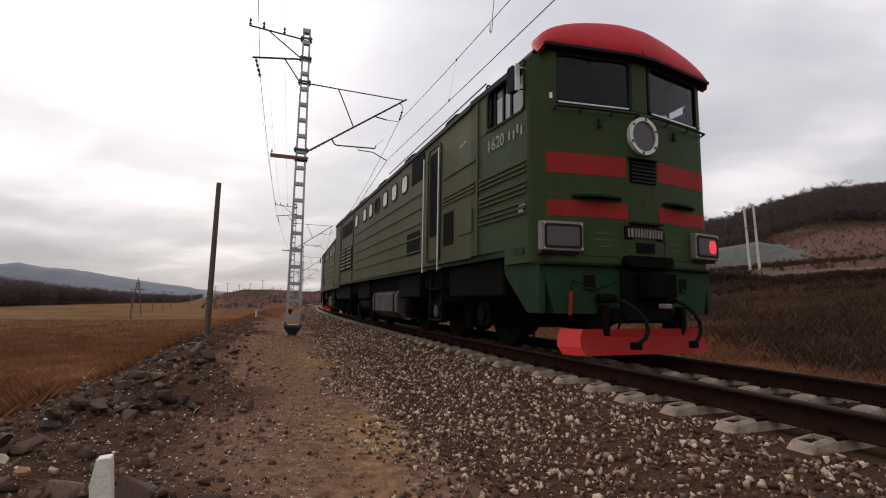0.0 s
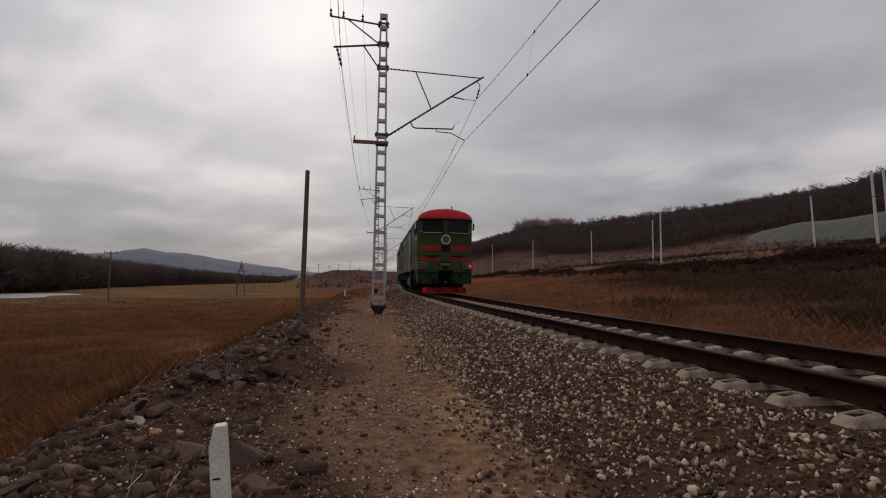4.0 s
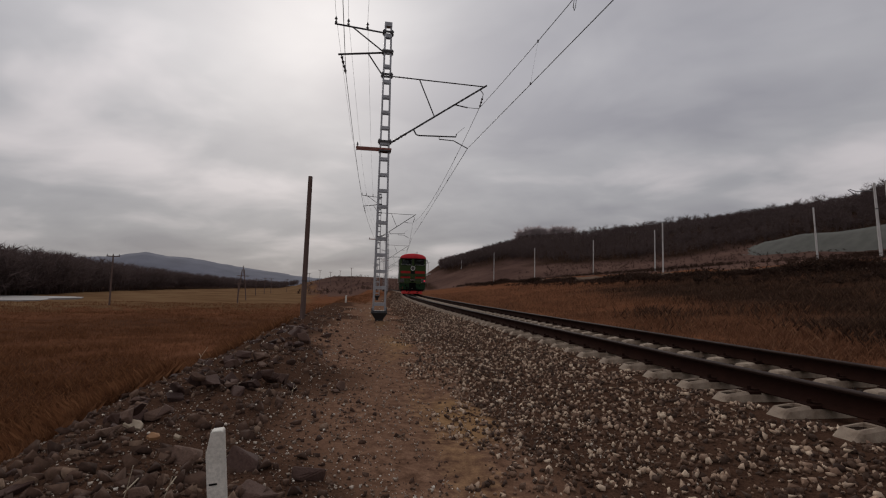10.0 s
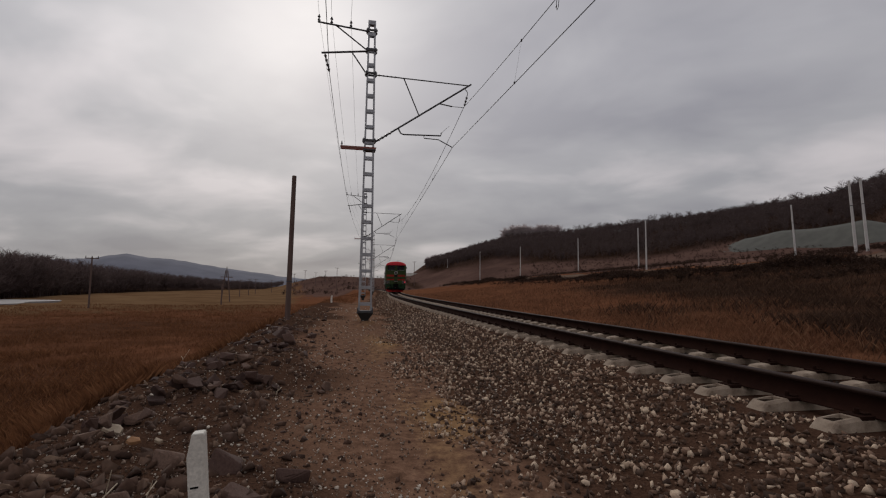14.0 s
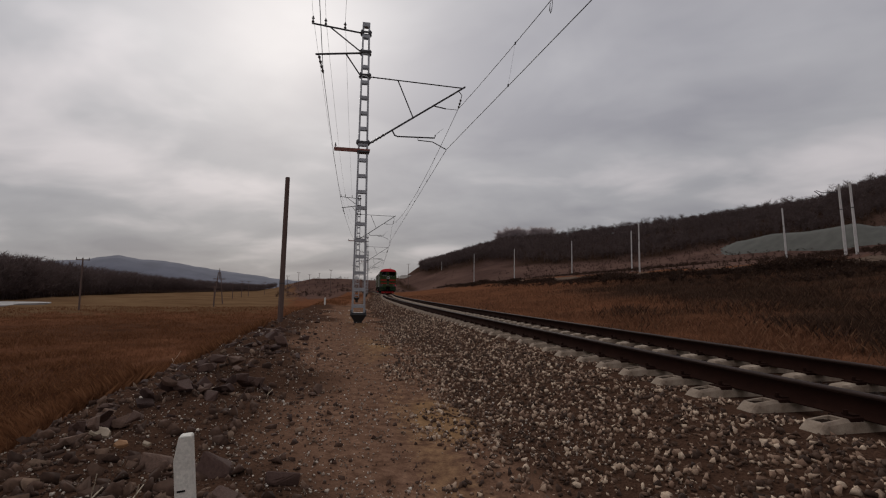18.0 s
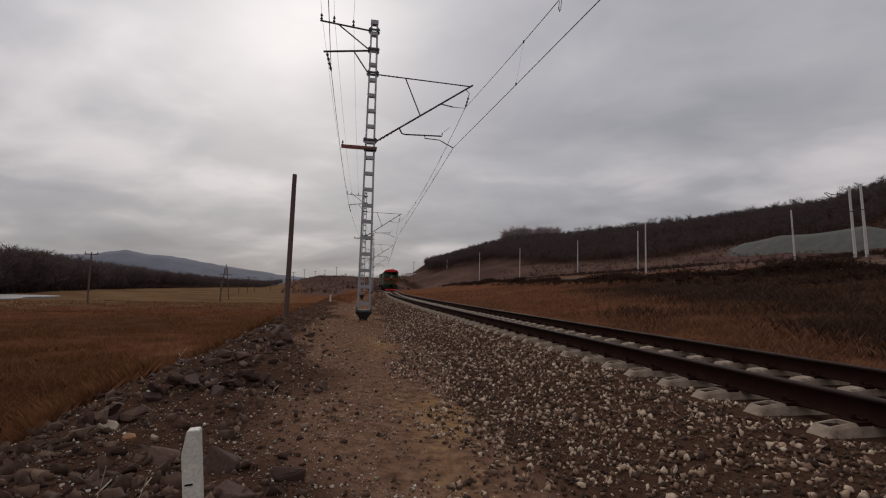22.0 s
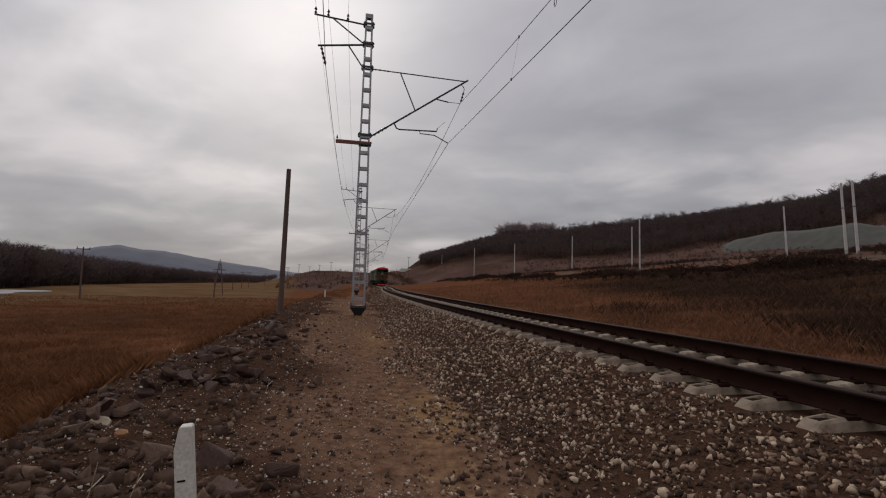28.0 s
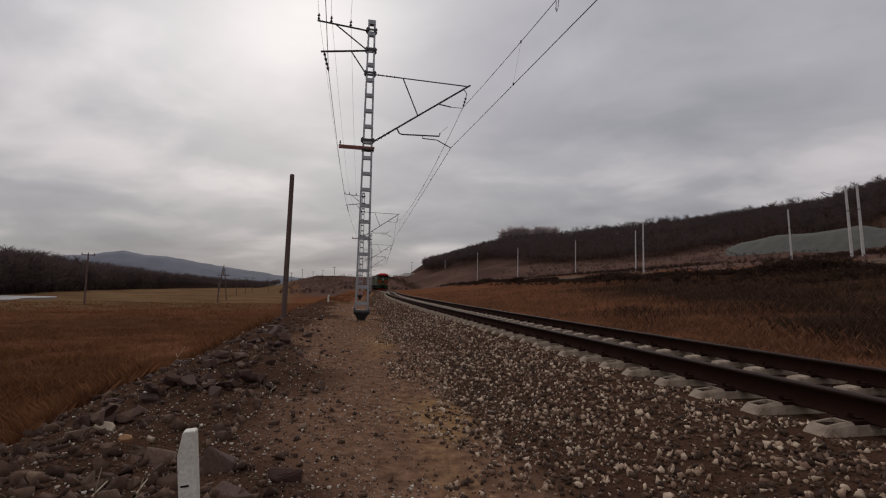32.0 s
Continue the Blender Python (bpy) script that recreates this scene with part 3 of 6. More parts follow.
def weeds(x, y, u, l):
    """How far a dark colour replaces the ground's own, 0 to 1: dead weeds and scrub for dry grass on the rise beyond
    the track, part of the near field, and painted shade under the woods.
    """
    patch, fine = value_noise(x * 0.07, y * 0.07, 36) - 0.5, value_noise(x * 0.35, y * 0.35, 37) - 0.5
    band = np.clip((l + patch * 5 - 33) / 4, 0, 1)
    # dark weeds on the right-hand slope, deepened for the shadow there
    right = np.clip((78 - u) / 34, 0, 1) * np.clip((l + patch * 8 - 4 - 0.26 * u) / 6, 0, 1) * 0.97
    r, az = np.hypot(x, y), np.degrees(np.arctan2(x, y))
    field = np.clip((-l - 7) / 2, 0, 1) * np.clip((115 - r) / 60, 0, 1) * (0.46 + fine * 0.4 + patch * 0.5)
    # ground darkened under the hill wood: tree shade put into the colour
    tree_shade = np.clip((r - np.interp(az, *WOOD_EDGE) + 12 + patch * 30) / 20, 0, 1) * np.clip((az + 13.5) / 2, 0, 1) * (l > 30)
    out = np.maximum(np.clip(np.maximum(band, right) + fine * 0.5, 0, 1) * np.clip((40.2 + patch * 3 + fine * 2 - l), 0, 1) * (l > 4), np.maximum(tree_shade, np.clip(field, 0, 1)))
    # the same painted shade under the wood across the field
    wood_shade = np.clip((r - np.interp(az, (-75, -54, -50, -44, -36, -31, -27), (150, 152, 185, 286, 420, 600, 700)) + 8) / 12, 0, 1) * (az < -26)
    return np.maximum(out, wood_shade)


def build_ground():
    radii = [0.4]
    while radii[-1] < 4800:
        radii.append(radii[-1] * (1.018 if radii[-1] < 40 else 1.03))
    radii = np.array(radii)
    ang = np.radians(np.concatenate([np.arange(-66, 62, 0.4), np.arange(62, 294, 3.0)]))
    rr, aa = np.meshgrid(radii, ang, indexing="ij")
    x, y = rr * np.sin(aa), rr * np.cos(aa)
    z = land(x, y)
    na = len(ang)
    i, j = np.meshgrid(np.arange(len(radii) - 1), np.arange(na), indexing="ij")
    f = np.stack([i * na + j, i * na + (j + 1) % na, (i + 1) * na + (j + 1) % na, (i + 1) * na + j], -1).reshape(-1, 4)[:, ::-1]
    v = np.stack([x, y, z], -1).reshape(-1, 3)
    v = np.vstack([v, [[0, 0, float(land(np.array([0.0]), np.array([0.0]))[0])]]])
    me = bpy.data.meshes.new("ground")
    fill(me, v, f)
    cap = bmesh.new()
    cap.from_mesh(me)
    cap.verts.ensure_lookup_table()
    for k in range(na):
        cap.faces.new((cap.verts[len(v) - 1], cap.verts[k], cap.verts[(k + 1) % na]))
    bmesh.ops.recalc_face_normals(cap, faces=cap.faces)
    cap.to_mesh(me)
    cap.free()
    me.polygons.foreach_set("use_smooth", [True] * len(me.polygons))
    X, Y = v[:, 0], v[:, 1]
    u, l = to_track(X, Y)
    r, az = np.hypot(X, Y), np.degrees(np.arctan2(X, Y))
    wob = value_noise(X * 0.9, Y * 0.9, 11) - 0.5
    step = lambda a, b, q: np.clip((q - a) / (b - a), 0, 1)
    gravel = step(-3.5, -2.7, l + wob * 1.0) * (1 - step(2.6, 3.2, l)) * (u < 180) * (u > -60)
    path = np.exp(-((l + 3.75 + 0.012 * (u - 5) + wob * 0.5) / 0.42) ** 2) * (0.35 + 0.75 * value_noise(X * 0.45, Y * 0.45, 12)) * (u > -3) * (u < 40)
    spot = np.exp(-(((u - 5.5) / 1.0) ** 2 + ((l + 3.42) / 0.36) ** 2)) * 1.2 + 0.8 * np.exp(-(((u - 11.7) / 1.5) ** 2 + ((l + 3.6) / 0.4) ** 2))
    sand = np.clip(np.maximum(path * np.interp(u, (4, 9, 24, 34), (0.5, 0.62, 0.55, 0.3)), spot), 0, 1) * (1 - gravel * 0.8)
    grass = np.maximum(step(-7.1, -7.9, l + wob * 1.6), step(3.0, 3.9, l + wob * 1.2))
    grass = np.maximum(grass, step(34, 44, u + wob * 8) * step(-3.2, -4.6, l + wob) * 0.9)
    beige = step(41.2, 43, l + wob * 3.5) * (1 - step(50, 56, l + wob * 6 - 16 * step(30, 36, az))) * (az > -9) * (r < 230)
    forest = np.clip((l + wob * 8 - 56) / 10, 0, 1) * (az > -14)
    forest = np.maximum(forest, step(130, 230, r + wob * 60) * step(-29.5, -24, az + wob * 5) * np.maximum(step(6, 24, np.abs(l)), step(165, 215, r)))
    pale = (step(70, 130, r + wob * 40) + 0.25 * step(25, 60, r) * value_noise(X * 0.05, Y * 0.05, 13)) * step(-24, -30, az + wob * 3)
    gravel = np.maximum(gravel, step(-4.3, -6.0, l + wob * 1.4 + 2.2 * (value_noise(X * 0.45, Y * 0.45, 14) - 0.5)) * 0.9 * (u < 45) * (l > -12))
    z1 = np.stack([gravel, sand, grass, np.ones_like(l)], -1).astype(np.float32)
    z2 = np.stack([beige, forest, np.clip(pale, 0, 1), np.ones_like(l)], -1).astype(np.float32)
    for name, arr in (("zone", z1), ("zone_far", z2)):
        at = me.attributes.new(name, "FLOAT_COLOR", "POINT")
        at.data.foreach_set("color", arr.ravel())
    at = me.attributes.new("zone_dark", "FLOAT", "POINT")
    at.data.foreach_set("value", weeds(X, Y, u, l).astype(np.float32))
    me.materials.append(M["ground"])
    return tagged(new("ground", me), "uneven trackside earth, dry brown grassland and a wooded hill", "ground", kind="structure")


ground = build_ground()


# ---- the railway track ----
def build_track():
    track = tagged(empty("railway_track"), "single railway track on concrete sleepers in stone ballast", "railway track", kind="structure")
    us = np.concatenate([np.arange(-40, 30, 1.0), np.arange(30, 196, 2.0)])
    foot = ((-0.075, 0.0), (0.075, 0.0), (0.075, 0.012), (0.012, 0.032), (0.010, 0.135), (0.036, 0.150), (-0.036, 0.150), (-0.010, 0.135), (-0.012, 0.032), (-0.075, 0.012))
    head = ((-0.036, 0.1502), (0.036, 0.1502), (0.0375, 0.172), (0.030, 0.180), (-0.030, 0.180), (-0.0375, 0.172))
    for l0, side in ((-0.797, "near"), (0.797, "far")):
        for name, prof, mat in (("rail", foot, "rail"), ("rail_head", head, "railhead")):
            vs, fs = [], []
            n = len(prof)
            for i, u in enumerate(us):
                for a, b in prof:
                    vs.append(on_track(u, l0 + a, RAIL_Z - 0.18 + b))
            for i in range(len(us) - 1):
                for k in range(n):
                    fs.append((i * n + k, i * n + (k + 1) % n, (i + 1) * n + (k + 1) % n, (i + 1) * n + k))
            r = part(name, (vs, fs), mat, track, "rusty steel rail" if name == "rail" else "running surface of the rail worn smooth")
    # one sleeper: high blocks under the rails with a cast pocket near each end, low in the middle
    bm = bmesh.new()
    half = ((-1.35, -0.16, 0.092), (-1.275, -0.065, 0.082), (-1.20, 0.008, 0.076), (-1.03, 0.026, 0.074), (-0.60, 0.018, 0.074), (-0.44, 0.0, 0.076), (-0.35, -0.10, 0.090))
    prof = half + tuple((-x, z, w) for x, z, w in reversed(half))
    rings = []
    for x, z, w in prof:
        rings.append([bm.verts.new(p) for p in ((x, -w - 0.04, -0.2), (x, -w - 0.006, z - 0.02), (x, -w + 0.014, z), (x, -0.045, z), (x, 0.045, z), (x, w - 0.014, z), (x, w + 0.006, z - 0.02), (x, w + 0.04, -0.2))])
    pockets = []
    for i, (a, c) in enumerate(zip(rings, rings[1:])):
        for k in range(8):
            face = bm.faces.new((a[k], a[(k + 1) % 8], c[(k + 1) % 8], c[k]))
            if k == 3 and i in (2, 10):
                pockets.append(face)
    bm.faces.new(rings[0])
    bm.faces.new(rings[-1])
    bmesh.ops.recalc_face_normals(bm, faces=bm.faces)
    bmesh.ops.inset_individual(bm, faces=pockets, thickness=0.006, depth=-0.022)
    sleeper = part("sleeper", bm, "concrete", track)
    bm = bmesh.new()
    for s in (-1, 1):
        for x0, x1, y0, y1 in ((1.05, 1.13, -0.038, 0.026), (1.08, 1.188, -0.018, 0.038)):
            box(bm, *sorted((s * x0, s * x1)), y0, y1, -0.018, 0.006)
    pocket = part("pocket_dirt", bm, "soot", sleeper, "dirt caught in the cast pocket")
    # rail seats: plate, bolts and clips on each side
    bm = bmesh.new()
    for s in (-0.797, 0.797):
        for d in (-0.13, 0.13):
            box(bm, s + d - 0.06, s + d + 0.06, -0.078, 0.078, 0.005, 0.034)
            tube(bm, (s + d, 0, 0.03), (s + d, 0, 0.075), 0.017, 6)
            box(bm, s + d * 0.66 - 0.03, s + d * 0.66 + 0.03, -0.04, 0.04, 0.03, 0.045)
    clip = part("rail_clip", bm, "rail", sleeper, "rusty bolted rail clips")
    first = True
    rnd = random.Random(5)
    u = -7.96
    k = 0
    while u < 150:
        m = track_pose(u + rnd.uniform(-0.015, 0.015), rnd.uniform(-0.03, 0.03), RAIL_Z - 0.192 + rnd.uniform(-0.008, 0.004), rnd.uniform(-0.8, 0.8))
        if first:
            sleeper.matrix_world = m
            first = False
        else:
            o = sleeper.copy()
            scene.collection.objects.link(o)
            o.parent = track
            o.matrix_local = m
            if u < 75:
                c = clip.copy()
                scene.collection.objects.link(c)
                c.parent = o
                c = pocket.copy()
                scene.collection.objects.link(c)
                c.parent = o
        u += 0.552
        k += 1
    return track


railway = build_track()


# ---- overhead line masts ----
MASTS = (-16.5, 17.2, 48.5, 84.5, 119.0, 154.0, 190.0)


def build_mast():
    """A lattice mast at the origin; x points to the track, 3.87 m away, y along the line; z = 0 on the ground."""
    mast = empty("overhead_line_mast")
    H = 10.72

    def half(z):
        return 0.205 - 0.105 * z / H
    for s in (-1, 1):
        bm = bmesh.new()
        rings = []
        for z in (0.42, H):
            c, w = s * half(z), 0.031
            rings.append([bm.verts.new(p) for p in ((c - s * w, -0.07, z), (c + s * w, -0.07, z), (c + s * w, 0.07, z), (c - s * w, 0.07, z), (c - s * w, 0.058, z), (c + s * (w - 0.012), 0.058, z), (c + s * (w - 0.012), -0.058, z), (c - s * w, -0.058, z))])
        for k in range(8):
            bm.faces.new((rings[0][k], rings[0][(k + 1) % 8], rings[1][(k + 1) % 8], rings[1][k]))
        bm.faces.new(rings[0])
        bm.faces.new(rings[1])
        part("leg", bm, "galv", mast, "galvanised steel channel leg")
    z = 0.7
    while z < H - 0.15:
        w = half(z) + 0.03
        hgt = 0.055
        part("batten", B((-w, w, -0.082, -0.0702, z - hgt, z + hgt), (-w, w, 0.0702, 0.082, z - hgt, z + hgt)), "galv", mast)
        z += 0.56
    part("mast_cap", B((-half(H) - 0.035, half(H) + 0.035, -0.086, 0.086, H - 0.14, H + 0.012)), "galv", mast)
    # footing: flared concrete stub under a base plate with bolts
    bm = bmesh.new()
    lo = [bm.verts.new((x, y, -0.3)) for x, y in ((-0.12, -0.14), (0.12, -0.14), (0.12, 0.14), (-0.12, 0.14))]
    mid = [bm.verts.new((x, y, 0.19)) for x, y in ((-0.13, -0.15), (0.13, -0.15), (0.13, 0.15), (-0.13, 0.15))]
    hi = [bm.verts.new((x, y, 0.39)) for x, y in ((-0.26, -0.26), (0.26, -0.26), (0.26, 0.26), (-0.26, 0.26))]
    for a, b in ((lo, mid), (mid, hi)):
        for k in range(4):
            bm.faces.new((a[k], a[(k + 1) % 4], b[(k + 1) % 4], b[k]))
    bm.faces.new(lo)
    bm.faces.new(hi)
    part("footing", bm, "footing", mast, "dark flared concrete footing")
    part("base_plate", B((-0.275, 0.275, -0.275, 0.275, 0.391, 0.43), bevel=0.008), "footing", mast)
    part("shoe", B((-0.235, 0.235, -0.11, 0.11, 0.431, 0.48), (-0.262, -0.232, -0.13, 0.13, 0.431, 0.58), (0.232, 0.262, -0.13, 0.13, 0.431, 0.58)), "steel", mast)
    for x in (-0.24, 0.24):
        for y in (-0.22, 0.22):
            part("bolt", T((x, y, 0.43), (x, y, 0.51), 0.025, 6), "steel", mast)
    # feeder arms on the field side
    w = half(10.45) + 0.06

    def clamp(z):
        w = half(z) + 0.055
        part("clamp", B((-w - 0.04, w + 0.04, -0.115, -0.085, z - 0.035, z + 0.035), (-w - 0.04, w + 0.04, 0.085, 0.115, z - 0.035, z + 0.035), (-w - 0.01, -w + 0.03, -0.12, 0.12, z - 0.07, z + 0.07), (w - 0.03, w + 0.01, -0.12, 0.12, z - 0.07, z + 0.07)), "steel", mast)
    for z in (10.36, 9.64, 8.79, 6.37):
        clamp(z)
    part("upper_arm", T((-0.1, 0, 10.35), (-1.88, 0, 10.50), 0.031, 8), "steel", mast, "steel feeder arm")
    part("upper_strut", T((-0.2, 0, 9.68), (-1.24, 0, 10.43), 0.024, 6), "steel", mast)
    part("lower_arm", T((-0.1, 0, 9.62), (-1.72, 0, 9.39), 0.036, 8), "steel", mast)
    part("lower_strut", T((-0.2, 0, 8.84), (-0.68, 0, 9.52), 0.024, 6), "steel", mast)

    def shed_insulator(name, p, q, n, r, parent):
        bm = T(p, q, r * 0.4, 8)
        p, q = Vector(p), Vector(q)
        for k in range(n):
            a = p + (q - p) * ((k + 0.3) / n)
            b = p + (q - p) * ((k + 0.75) / n)
            tube(bm, a, b, r, 8, r * 0.55)
        return part(name, bm, "insul", parent, "dark ribbed insulator")
    for x in (-1.84, -1.41, -0.74):
        zz = 10.34 - 0.085 * x
        shed_insulator("pin_insulator", (x, 0, zz + 0.03), (x, 0, zz + 0.27), 2, 0.055, mast)
    shed_insulator("string_insulator", (-1.60, 0, 9.36), (-1.43, 0, 8.72), 4, 0.055, mast)
    # red stub arm
    part("red_arm", B((-0.98, 0.24, -0.14, -0.10, 6.055, 6.115), (-0.98, 0.24, 0.10, 0.14, 6.055, 6.115)), "rust", mast, "red painted stub arm")
    shed_insulator("stub_insulator", (-0.93, -0.12, 6.115), (-0.93, -0.12, 6.27), 1, 0.035, mast)
    part("stub_clamp", B((-0.20, 0.22, -0.145, 0.145, 6.0, 6.052)), "steel", mast)
    # cantilever over the track
    part("top_rod", T((0.2, 0, 8.77), (3.58, 0, 8.70), 0.022, 8), "steel", mast)
    shed_insulator("rod_insulator", (0.24, 0, 8.77), (0.95, 0, 8.755), 5, 0.036, mast)
    part("cantilever_tube", T((0.22, 0, 6.36), (3.66, 0, 8.76), 0.033, 10), "steel", mast, "inclined steel cantilever tube")
    shed_insulator("foot_insulator", (0.28, 0, 6.40), (0.78, 0, 6.75), 4, 0.055, mast)
    part("brace", T((1.17, 0, 8.75), (1.74, 0, 7.42), 0.022, 8), "steel", mast)
    part("tip_loop", pipe([(3.40, 0, 8.58), (3.48, 0, 8.50), (3.53, 0, 8.42), (3.50, 0, 8.28)], 0.014), "steel", mast)
    shed_insulator("messenger_insulator", (3.50, 0, 8.28), (3.40, 0, 7.90), 3, 0.045, mast)
    part("tie_rod", T((2.47, 0, 7.93), (2.95, 0, 7.86), 0.022, 6), "steel", mast)
    part("tie_wire", T((2.95, 0, 7.86), (3.39, 0, 7.86), 0.010, 6), "steel", mast)
    part("registration_tube", pipe([(1.0, 0, 6.90), (1.10, 0, 6.72), (1.2, 0, 6.69), (2.54, 0, 6.74), (2.56, 0, 6.85)], 0.026, 8), "steel", mast, "registration tube")
    part("steady_arm", pipe([(1.93, 0, 6.72), (1.93, 0, 6.61), (2.46, 0, 6.59), (2.98, 0, 6.34)], 0.019, 6), "steel", mast, "thin steady arm")
    part("stay_wire", T((2.56, 0, 6.85), (2.85, 0, 7.12), 0.006, 5), "wire", mast)
    return mast


mast = tagged(build_mast(), "galvanised lattice mast with feeder arms and cantilever beside the track", "catenary mast", "overhead line masts")


def mast_pose(u):
    p = on_track(u, -3.87)
    return pose(p.x, p.y, land_at(p.x, p.y) - (0.15 if u == MASTS[1] else 0), 0, 0, math.degrees(float(heading(u))))


mast.matrix_world = mast_pose(MASTS[1])
for u in MASTS[2:]:
    copy_thing(mast, mast_pose(u))
copy_thing(mast, mast_pose(MASTS[0]))


def span(a, b, sag, n=14):
    a, b = Vector(a), Vector(b)
    return [a.lerp(b, k / n) - Vector((0, 0, 4 * sag * (k / n) * (1 - k / n))) for k in range(n + 1)]


CONTACT = (0.42, -0.89, -0.57, -0.8, -0.5, -0.8, -0.5)
MESSENGER = (-0.52, -0.48, -0.52, -0.5, -0.5, -0.5, -0.5)


def build_wires():
    def run(ls, z, sag, r, name, label):
        ls = ls if isinstance(ls, tuple) else (ls,) * len(MASTS)
        pts = []
        for k in range(len(MASTS) - 1):
            pts += span(on_track(MASTS[k], ls[k], z), on_track(MASTS[k + 1], ls[k + 1], z), sag)[:-1]
        pts.append(on_track(MASTS[-1], ls[-1], z))
        return tagged(part(name, pipe(pts, r, 5), "wire"), label, "wire")
    run(CONTACT, 6.34, 0.02, 0.010, "contact_wire", "dark copper contact wire over the railway track")
    run(MESSENGER, 7.87, 0.75, 0.009, "messenger_wire", "sagging messenger wire that carries the contact wire")
    for l in (-5.71, -5.28, -4.61):
        run(l, 10.74, 0.55, 0.005, "feeder_wire", "thin feeder wire on pin insulators of the masts")
    run(-5.30, 8.70, 0.6, 0.011, "feeder_cable", "thick feeder cable hung from the masts' lower arms")
    droppers = tagged(empty("dropper_wires"), "thin droppers between messenger wire and contact wire", "wire")
    for i in range(4):
        a, b = MASTS[i], MASTS[i + 1]
        for k in range(1, 6):
            s = k / 6
            c = on_track(a, CONTACT[i], 6.34).lerp(on_track(b, CONTACT[i + 1], 6.34), s)
            m = on_track(a, MESSENGER[i], 7.87).lerp(on_track(b, MESSENGER[i + 1], 7.87), s) - Vector((0, 0, 3.0 * s * (1 - s)))
            part("dropper", T(c, m, 0.0025, 4), "wire", droppers)
            part("wire_clip", B((-0.018, 0.018, -0.03, 0.03, -0.02, 0.025)), "steel", droppers).location = c
            part("wire_clip", B((-0.018, 0.018, -0.03, 0.03, -0.02, 0.025)), "steel", droppers).location = m
    # a jumper loop on the messenger wire
    s = (MASTS[1] - 9.6) / (MASTS[1] - MASTS[0])
    p = on_track(MASTS[1], MESSENGER[1], 7.87).lerp(on_track(MASTS[0], MESSENGER[0], 7.87), s) - Vector((0, 0, 3.0 * s * (1 - s)))
    loop = [p + Vector((0.0, -0.9, -0.02)), p + Vector((0.01, -0.3, -0.06)), p + Vector((0.04, 0.05, -0.03)), p + Vector((0.03, 0.12, -0.14)), p + Vector((0.0, 0.06, -0.24)), p + Vector((-0.02, -0.02, -0.16)), p + Vector((0.0, 0.08, 0.0)), p + Vector((0.0, 0.4, 0.015))]
    tagged(part("jumper_loop", pipe(loop, 0.007, 5), "wire"), "looped jumper wire tied to the messenger wire", "wire")


build_wires()


# ---- posts and poles ----
def polar(az, d, z=None):
    x, y = d * math.sin(radians(az)), d * math.cos(radians(az))
    return Vector((x, y, land_at(x, y) if z is None else z))


def timber_pole():
    p = polar(-27.4, 17.8)
    pole = empty("timber_pole", pose(p.x, p.y, p.z - 0.3, 0, 0.6, 12))
    bm = bmesh.new()
    h = 1.25 + 17.8 * math.tan(radians(12.65)) - p.z + 0.3
    n = 10
    rings = [[bm.verts.new((r * math.cos(k * math.tau / n), r * math.sin(k * math.tau / n), z)) for k in range(n)] for z, r in ((0, 0.098), (h * 0.5, 0.090), (h - 0.02, 0.080), (h, 0.070))]
    for a, b in zip(rings, rings[1:]):
        for k in range(n):
            bm.faces.new((a[k], a[(k + 1) % n], b[(k + 1) % n], b[k]))
    bm.faces.new(rings[0])
    bm.faces.new(rings[-1])
    part("shaft", bm, "timber", pole)
    part("band", ring_frame([(0.105 * math.cos(k * 0.5236), 0.105 * math.sin(k * 0.5236)) for k in range(12)], [(0.088 * math.cos(k * 0.5236), 0.088 * math.sin(k * 0.5236)) for k in range(12)], "z", h * 0.3, h * 0.3 + 0.04), "steel", pole)
    tagged(pole, "dark weathered timber pole without wires at the embankment foot", "pole")


timber_pole()


def marker_post(p, yaw, lean, h, w):
    post = empty("marker_post", pose(p.x, p.y, p.z - 0.08, 0, lean, yaw))
    bm = bmesh.new()
    H = h + 0.08
    # a square post whose top is cut to a slant on two edges
    prof = [(-w, 0.0), (w, 0.0), (w, H - 0.005), (w * 0.82, H), (-w * 0.35, H), (-w, H - 0.10)]
    prism(prof, "y", -w * 0.8, w * 0.8, bm)
    bmesh.ops.recalc_face_normals(bm, faces=bm.faces)
    bmesh.ops.bevel(bm, geom=bm.edges[:], offset=0.004, segments=1, affect="EDGES")
    part("shaft", bm, "white", post)
    part("scratch", B((-w * 0.72, w * 0.15, -w * 0.8 - 0.002, -w * 0.8 + 0.004, H - 0.235, H - 0.227)), "seal", post, "dark scratch")
    return tagged(post, "white painted marker post with a cut top among rubble", "marker post", "white marker posts")


def top_post(az, el, d, w, lean, yaw):
    p = polar(az, d)
    h = 1.25 + d * math.tan(radians(el)) - p.z
    return marker_post(p, yaw, lean, h, w)


top_post(-34.9, -15.0, 2.45, 0.038, -5, 26)
top_post(-22.55, -1.0, 36.0, 0.06, 0, 20)


